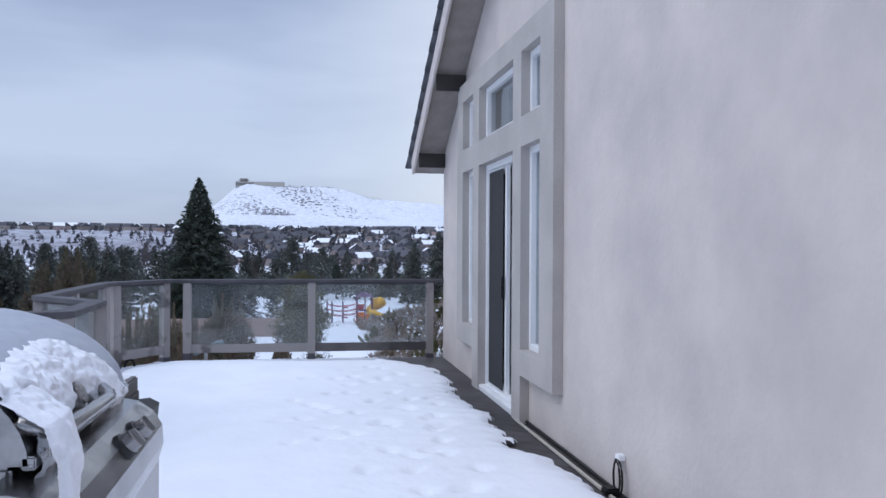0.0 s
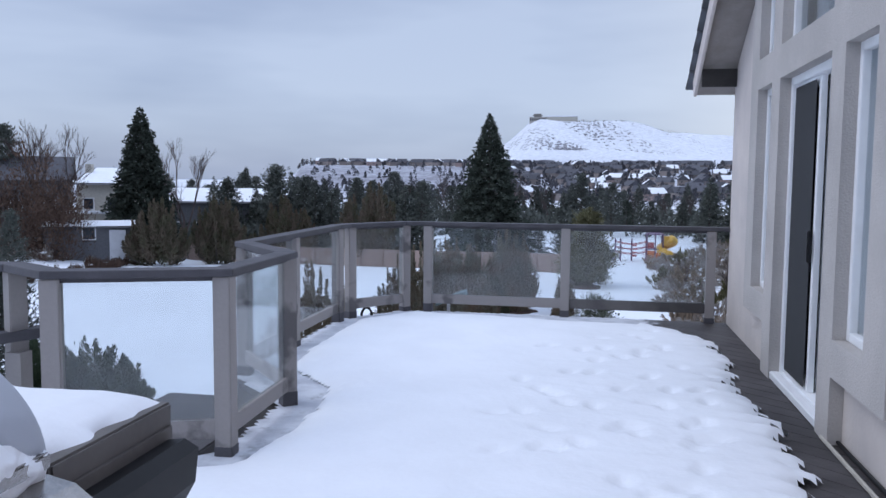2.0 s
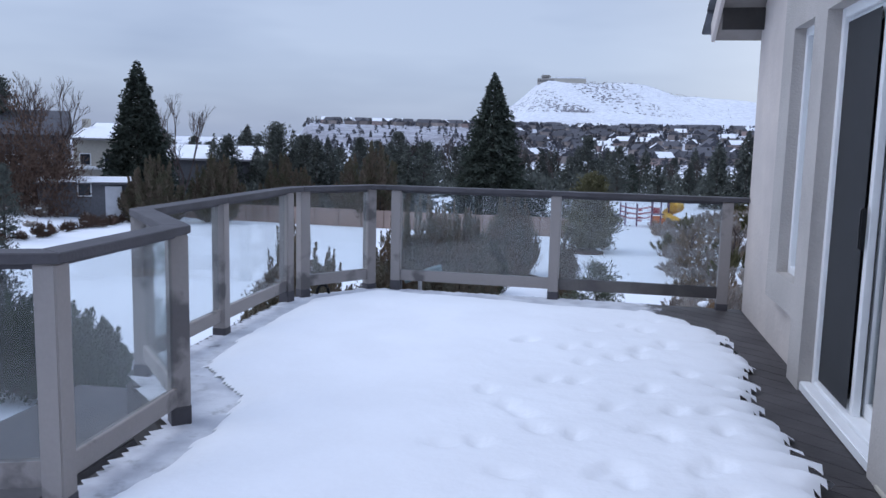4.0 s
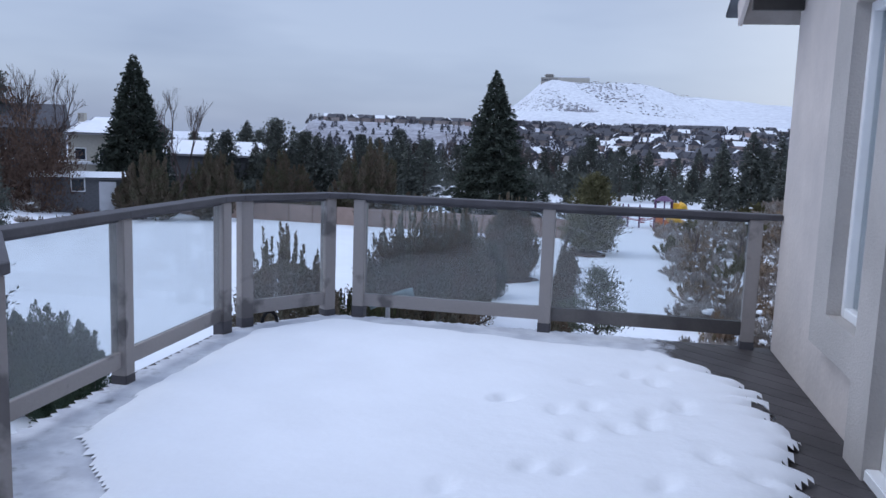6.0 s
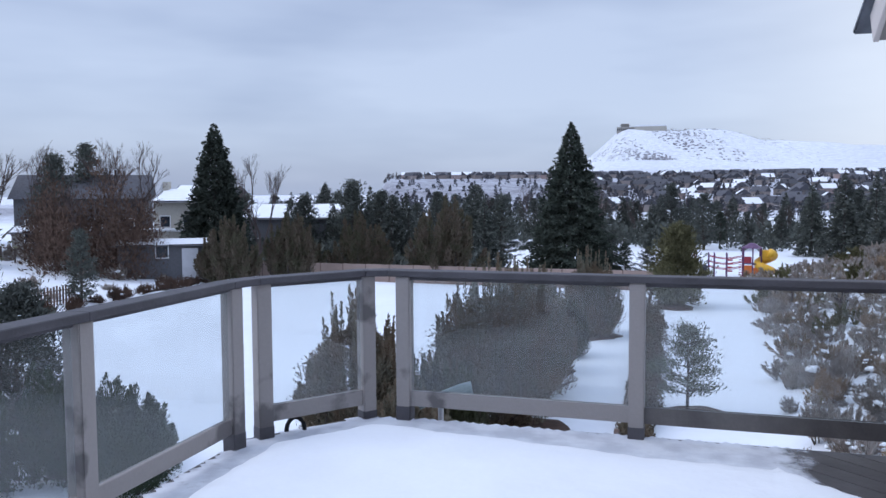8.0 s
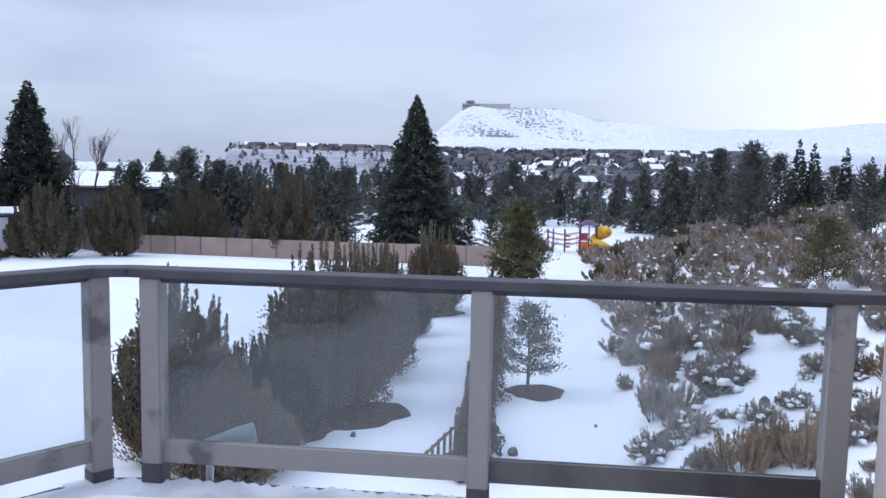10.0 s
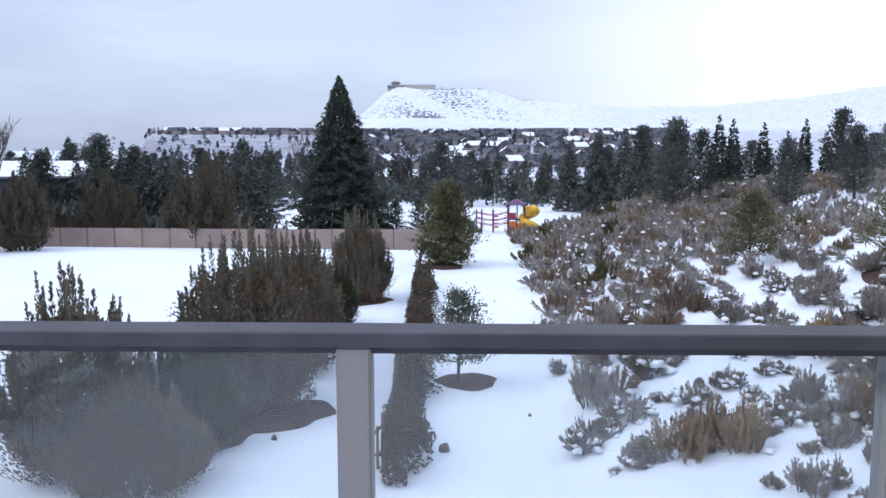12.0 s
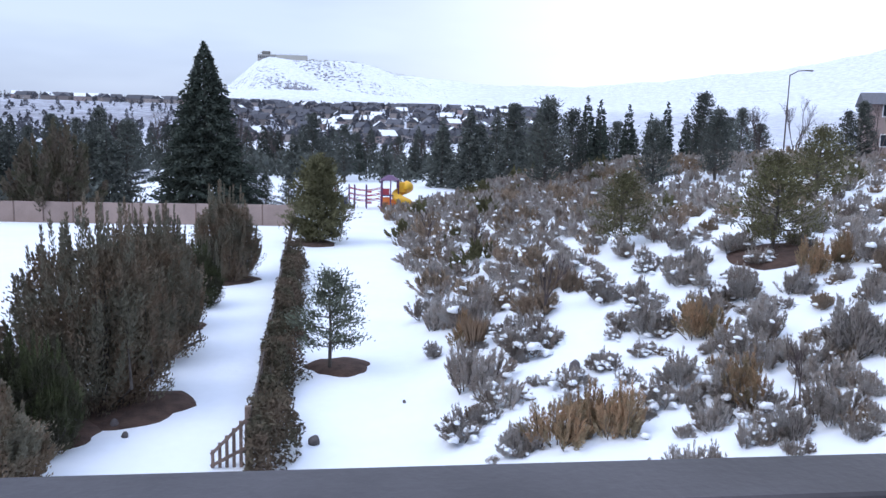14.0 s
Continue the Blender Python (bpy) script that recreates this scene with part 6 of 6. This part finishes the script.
# ---- houses ----
def house(name, x, y, z, w, d, h, roof_h, rz, wall, label, group="", windows=3, category="house", snow_roof=True, storeys=1):
    """A plain house: walls, gabled roof with snow on it, windows and a door."""
    p = empty(name, x, y, z, rz, label, category, group)
    part("wall", box(-w / 2, w / 2, -d / 2, d / 2, -1.5, h), wall, p)
    e = 0.45
    for nm, lift, mt, grow in (("roof", 0.0, "darkroof", 0.0), ("roof_snow", 0.10, "snow", -0.3)):
        if nm == "roof_snow" and not snow_roof:
            continue
        bm = bmesh.new()
        W, Dp = w / 2 + e + grow, d / 2 + e + grow
        base = h - 0.05 + lift + (roof_h * (-grow) / (d / 2 + e) if grow else 0)
        v = [bm.verts.new(c) for c in ((-W, -Dp, base), (W, -Dp, base), (W, Dp, base), (-W, Dp, base), (-W * (1 - 0.3 * (grow == 0) * 0), 0, h + roof_h + lift), (W, 0, h + roof_h + lift))]
        for f in ((0, 1, 5, 4), (2, 3, 4, 5), (0, 4, 3), (1, 2, 5), (3, 2, 1, 0)):
            bm.faces.new([v[i] for i in f])
        bmesh.ops.recalc_face_normals(bm, faces=bm.faces[:])
        part(nm, bm, mt, p)
    for s in range(storeys):
        for k in range(windows):
            cx = -w / 2 + w * (k + 0.5) / windows
            zc = 1.0 + 2.7 * s
            wd = part("window", box(cx - 0.55, cx + 0.55, -d / 2 - 0.06, -d / 2 - 0.005, zc, zc + 1.2), "vinyl", p)
            part("pane", box(cx - 0.46, cx + 0.46, -d / 2 - 0.08, -d / 2 - 0.062, zc + 0.09, zc + 1.11), "pane", wd)
    return p


# the white neighbour with three stepped levels
n1 = house("neighbour_house", -49.3, 68.0, -5.6, 4.6, 7, 6.2, 1.2, 12, "cream", "two-storey pale house with snow on its stepped roofs", windows=2, storeys=2)
part("lower_roof", box(-3.2, 3.2, -5.2, -3.6, 3.4, 3.65, 0.05), "snow", n1)
part("bay", box(-2.2, 2.6, -5.0, -3.51, -1.0, 3.38), "cream", n1)
part("chimney", box(-2.6, -2.0, -0.5, 0.2, 6.0, 8.2), "cream", n1)
gar = house("garage", -44.3, 56.4, -5.0, 7.0, 5, 2.1, 0.35, 30, "greywall", "low grey outbuilding with a snowy roof and pale pillar", windows=1)
part("pillar", box(1.6, 2.9, -2.75, -2.52, -1.0, 1.85), "whitemetal", gar)
house("neighbour_house", -60.5, 66.5, -3.2, 12, 8, 4.2, 2.4, 30, "greywall", "large dark grey house behind bare trees", windows=4, storeys=1, snow_roof=False)
p3 = house("porch", -57.5, 58.5, -4.0, 6.5, 4, 1.9, 0.5, 28, "housewall", "low porch with thick snow on its roof", windows=2)
house("neighbour_house", -77, 60, -2.6, 9, 8, 5.4, 1.5, 40, "housewall", "pale house at the end of the western slope", windows=3, storeys=2)
house("neighbour_house", -47.5, 92.0, -6.4, 15, 8, 4.6, 1.7, 12, "greywall", "long low house with a snow-streaked grey roof", windows=5)
house("neighbour_house", -72.0, 108.0, -3.4, 9, 8, 4.6, 1.4, 12, "browntree", "distant red-brown house among the trees", windows=3)
house("neighbour_house", 54.6, 70.0, -0.6, 10, 9, 4.9, 1.2, -30, "pink", "pink stucco house on top of the slope", windows=3, storeys=2, snow_roof=False)
house("shed", 44.5, 73.0, -2.0, 4.5, 4, 1.1, 0.8, -20, "whitemetal", "low white outbuilding behind the ridge", windows=1)

# garden fence beyond the lawn
gf = empty("garden_fence", -55, 52.5, gz(-55, 52.5), label="grey garden fence on the snowy slope", category="fence")
for i in range(15):
    x = -12 + 1.5 * i
    z = gz(-55 + x, 52.5) - gz(-55, 52.5)
    part("post", box(x - 0.05, x + 0.05, -0.05, 0.05, z - 0.1, z + 1.3), "iron", gf)
    if i:
        part("rail", beam((x - 1.45, 0, zp + 1.25), (x - 0.05, 0, z + 1.25), 0.05, 0.06, 0), "iron", gf)
    zp = z
pk = empty("picket_fence", -41.5, 30.0, gz(-41.5, 30), label="old rust-brown picket fence by the lawn", category="fence")
for i in range(44):
    y = 0.28 * i
    z = gz(-41.5, 30 + y) - gz(-41.5, 30)
    part("picket", box(-0.03, 0.03, y - 0.06, y + 0.06, z, z + 1.25 + 0.06 * math.sin(i * 2.1)), "wood", pk)
for h in (0.3, 1.0):
    part("rail", beam((0.05, 0, h), (0.05, 12.2, gz(-41.5, 42.2) - gz(-41.5, 30) + h), 0.04, 0.08), "wood", pk)

# street lamps
for x, y, top in ((42.0, 72.0, 6.9),):
    z = gz(x, y)
    sl = empty("street_lamp", x, y, z, 10, "tall thin grey street lamp on the ridge", "street lamp", "street lamps")
    v, f = tube([(0, 0, -0.3), (0, 0, top - z)], [0.08, 0.05], 8)
    link("pole", mesh("pole", v, f), "iron", sl)
    v, f = tube([(0, 0, top - z - 0.1), (0.9, 0, top - z + 0.35), (2.0, 0, top - z + 0.45)], 0.05, 6)
    link("arm", mesh("arm", v, f), "iron", sl)
    part("lamp_head", box(1.9, 2.6, -0.12, 0.12, top - z + 0.38, top - z + 0.5, 0.02), "iron", sl)

# parked cars beyond the park
for x, y, rz in ((-24.5, 128, 4), (-27.8, 128.4, 2), (20.5, 127.5, -5), (25.0, 128, 0), (-21.0, 128.8, 6)):
    z = gz(x, y)
    c = empty("car", x, y, z, rz, "parked car covered with snow beyond the park", "car", "parked cars")
    bm = bmesh.new()
    prof = [(-2.1, 0.3), (-2.15, 0.75), (-1.7, 0.95), (-1.0, 1.42), (0.5, 1.45), (1.2, 0.98), (2.05, 0.85), (2.15, 0.35)]
    rws = [[bm.verts.new((px_, yy, pz_)) for px_, pz_ in prof] for yy in (-0.85, 0.85)]
    for i in range(len(prof)):
        j = (i + 1) % len(prof)
        bm.faces.new((rws[0][i], rws[0][j], rws[1][j], rws[1][i]))
    bm.faces.new(rws[0][::-1])
    bm.faces.new(rws[1])
    bmesh.ops.recalc_face_normals(bm, faces=bm.faces[:])
    part("body", bm, "carwhite", c)
    part("side_glass", box(-1.0, 0.7, -0.86, -0.852, 0.95, 1.32), "pane", c)
    part("roof_snow", box(-0.95, 0.5, -0.8, 0.8, 1.44, 1.56, 0.04), "snow", c)
    for wx in (-1.35, 1.35):
        v, f = tube([(wx, -0.9, 0.32), (wx, -0.7, 0.32)], 0.32, 12)
        link("wheel", mesh("wheel", v, f), "rubber", c)

# the building on the mesa
ms = empty("mesa_building", -96, 1785, 0, 0, "long pale building with scaffolding on top of the mesa", "building")
mz = gz(-127, 1785)
ms.location.z = mz
part("hall", box(-2, 62, -8, 8, -6, 9), "cream", ms)
part("roof_snow", box(-2.5, 62.5, -8.5, 8.5, 9, 11), "snow", ms)
# lighter wall colour here stands in for haze over the mesa
part("tower_block", box(-40, -3, -8, 8, -6, 9), "housewall", ms)
part("dome", box(-34, -12, -7, 7, 9, 16, 3.0), "housewall", ms)
for i in range(9):
    part("window", box(-38.5 + 3.9 * i, -36.6 + 3.9 * i, -8.4, -8.05, 1, 6), "pane", ms)

# the houses across the valley
hrng = random.Random(17)
spots = []
for k in range(1500):
    if len(spots) >= 220:
        break
    az_ = hrng.uniform(-19.3, 15.5)
    r = hrng.uniform(470, 1000)
    if az_ < -8.5:
        r = hrng.uniform(880, 975)
        if hrng.random() < 0.3:
            continue
    x, y = math.sin(radians(az_)) * r, math.cos(radians(az_)) * r
    if all((x - a) ** 2 + (y - b) ** 2 > 16 ** 2 for a, b in spots):
        spots.append((x, y))
protos = []
for i, (wc, lab) in enumerate((("townwall", "distant tract house with a snowy gable roof"), ("pink", "distant tan stucco house with patches of roof snow"), ("townwall", "distant dark brown house with a bare grey roof"))):
    protos.append(house("town_house", *spots[i], gz(*spots[i]), 10.5, 9.0, 4.0, 3.6, hrng.uniform(-30, 30), wc, lab, "town houses", 2, snow_roof=i < 2))
for i, (x, y) in enumerate(spots[3:]):
    copy_thing(protos[hrng.choice((0, 1, 2, 2, 2, 2, 2))], pose(x, y, gz(x, y), 0, 0, hrng.choice((0, 90)) + hrng.uniform(-30, 30)))
# trees between those houses: one far wood
g_ = np.random.default_rng(55)
C, D = [], []
for k in range(1500):
    az_, r = hrng.uniform(-20.5, 16), hrng.uniform(430, 1000)
    if az_ < -8.5 and 560 < r < 880 and hrng.random() < 0.8:
        continue
    x, y = math.sin(radians(az_)) * r, math.cos(radians(az_)) * r
    h, w = hrng.uniform(3.5, 8), hrng.uniform(1.6, 3.8)
    t, a = g_.uniform(0, 1, 44), g_.uniform(0, 6.28, 44)
    q = w * (1 - t) ** 0.7 * g_.uniform(0.3, 1, 44)
    C.append(np.stack([x + np.cos(a) * q, y + np.sin(a) * q, gz(x, y) + t * h], 1))
    D.append(np.stack([np.cos(a), np.sin(a), 0.8 + 0 * a], 1))
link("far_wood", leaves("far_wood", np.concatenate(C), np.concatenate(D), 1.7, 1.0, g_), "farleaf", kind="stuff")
# scrub on the mesa's face
C = []
for k in range(34000):
    az_, r = float(g_.normal(0.0, 2.7)), g_.uniform(1330, 1797)
    x, y = math.sin(radians(az_)) * r, math.cos(radians(az_)) * r
    if 0.5 * noise.noise(Vector((x * 0.012, y * 0.006, 0))) + 0.7 * noise.noise(Vector((x * 0.16, y * 0.05, 5))) > 0.10 and len(C) < 12000:
        C.append((x, y, gz(x, y) + 0.5))
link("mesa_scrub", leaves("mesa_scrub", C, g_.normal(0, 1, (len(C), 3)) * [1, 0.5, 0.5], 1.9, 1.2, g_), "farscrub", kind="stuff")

# ---- deck boards, by the wall and the railing ----
def board_region(poly, ang, w=0.14, gap=0.006):
    """Boards laid at an angle, cut to a convex outline."""
    c, s = math.cos(ang), math.sin(ang)
    u, n = Vector((c, s, 0)), Vector((-s, c, 0))
    offs = [Vector((x, y, 0)).dot(n) for x, y in poly]
    al = [Vector((x, y, 0)).dot(u) for x, y in poly]
    k0, k1 = math.floor(min(offs) / w), math.ceil(max(offs) / w)
    for k in range(k0, k1):
        bm = bmesh.new()
        a, b = k * w + gap / 2, (k + 1) * w - gap / 2
        vs = []
        for z in (-0.033, -0.004):
            for q, o in ((min(al), a), (max(al), a), (max(al), b), (min(al), b)):
                p = u * q + n * o
                vs.append(bm.verts.new((p.x, p.y, z)))
        for f in ((0, 3, 2, 1), (4, 5, 6, 7), (0, 1, 5, 4), (1, 2, 6, 5), (2, 3, 7, 6), (3, 0, 4, 7)):
            bm.faces.new([vs[i] for i in f])
        ok = True
        for (ax, ay), (bx, by) in zip(poly, poly[1:] + poly[:1]):
            d = Vector((bx - ax, by - ay, 0))
            nn = Vector((d.y, -d.x, 0)).normalized()
            r = bmesh.ops.bisect_plane(bm, geom=bm.verts[:] + bm.edges[:] + bm.faces[:], plane_co=(ax, ay, 0), plane_no=nn, clear_outer=True)
            ce = [e for e in bm.edges if e.is_boundary]
            if ce:
                bmesh.ops.edgeloop_fill(bm, edges=ce)
            if not bm.verts:
                ok = False
                break
        if ok and len(bm.faces) > 3:
            part("board", bm, "deck", deck)
        else:
            bm.free()


board_region([(-0.003, -3.72), (-0.003, 0.04), (-3.06, 0.085), (-3.06, -3.72)], radians(-43))
board_region([(-3.063, -3.22), (-3.063, 0.085), (-3.32, 0.04), (-3.82, -0.60), (-3.84, -2.0), (-3.80, -3.10), (-3.72, -3.22)], radians(-43))
board_region([(-0.62, -5.0), (-0.62, -3.724), (-3.24, -3.724), (-3.22, -4.46), (-3.22, -5.0)], radians(-43))
board_region([(-0.003, -12.9), (-0.003, -3.724), (-0.617, -3.724), (-0.617, -12.9)], radians(-43))
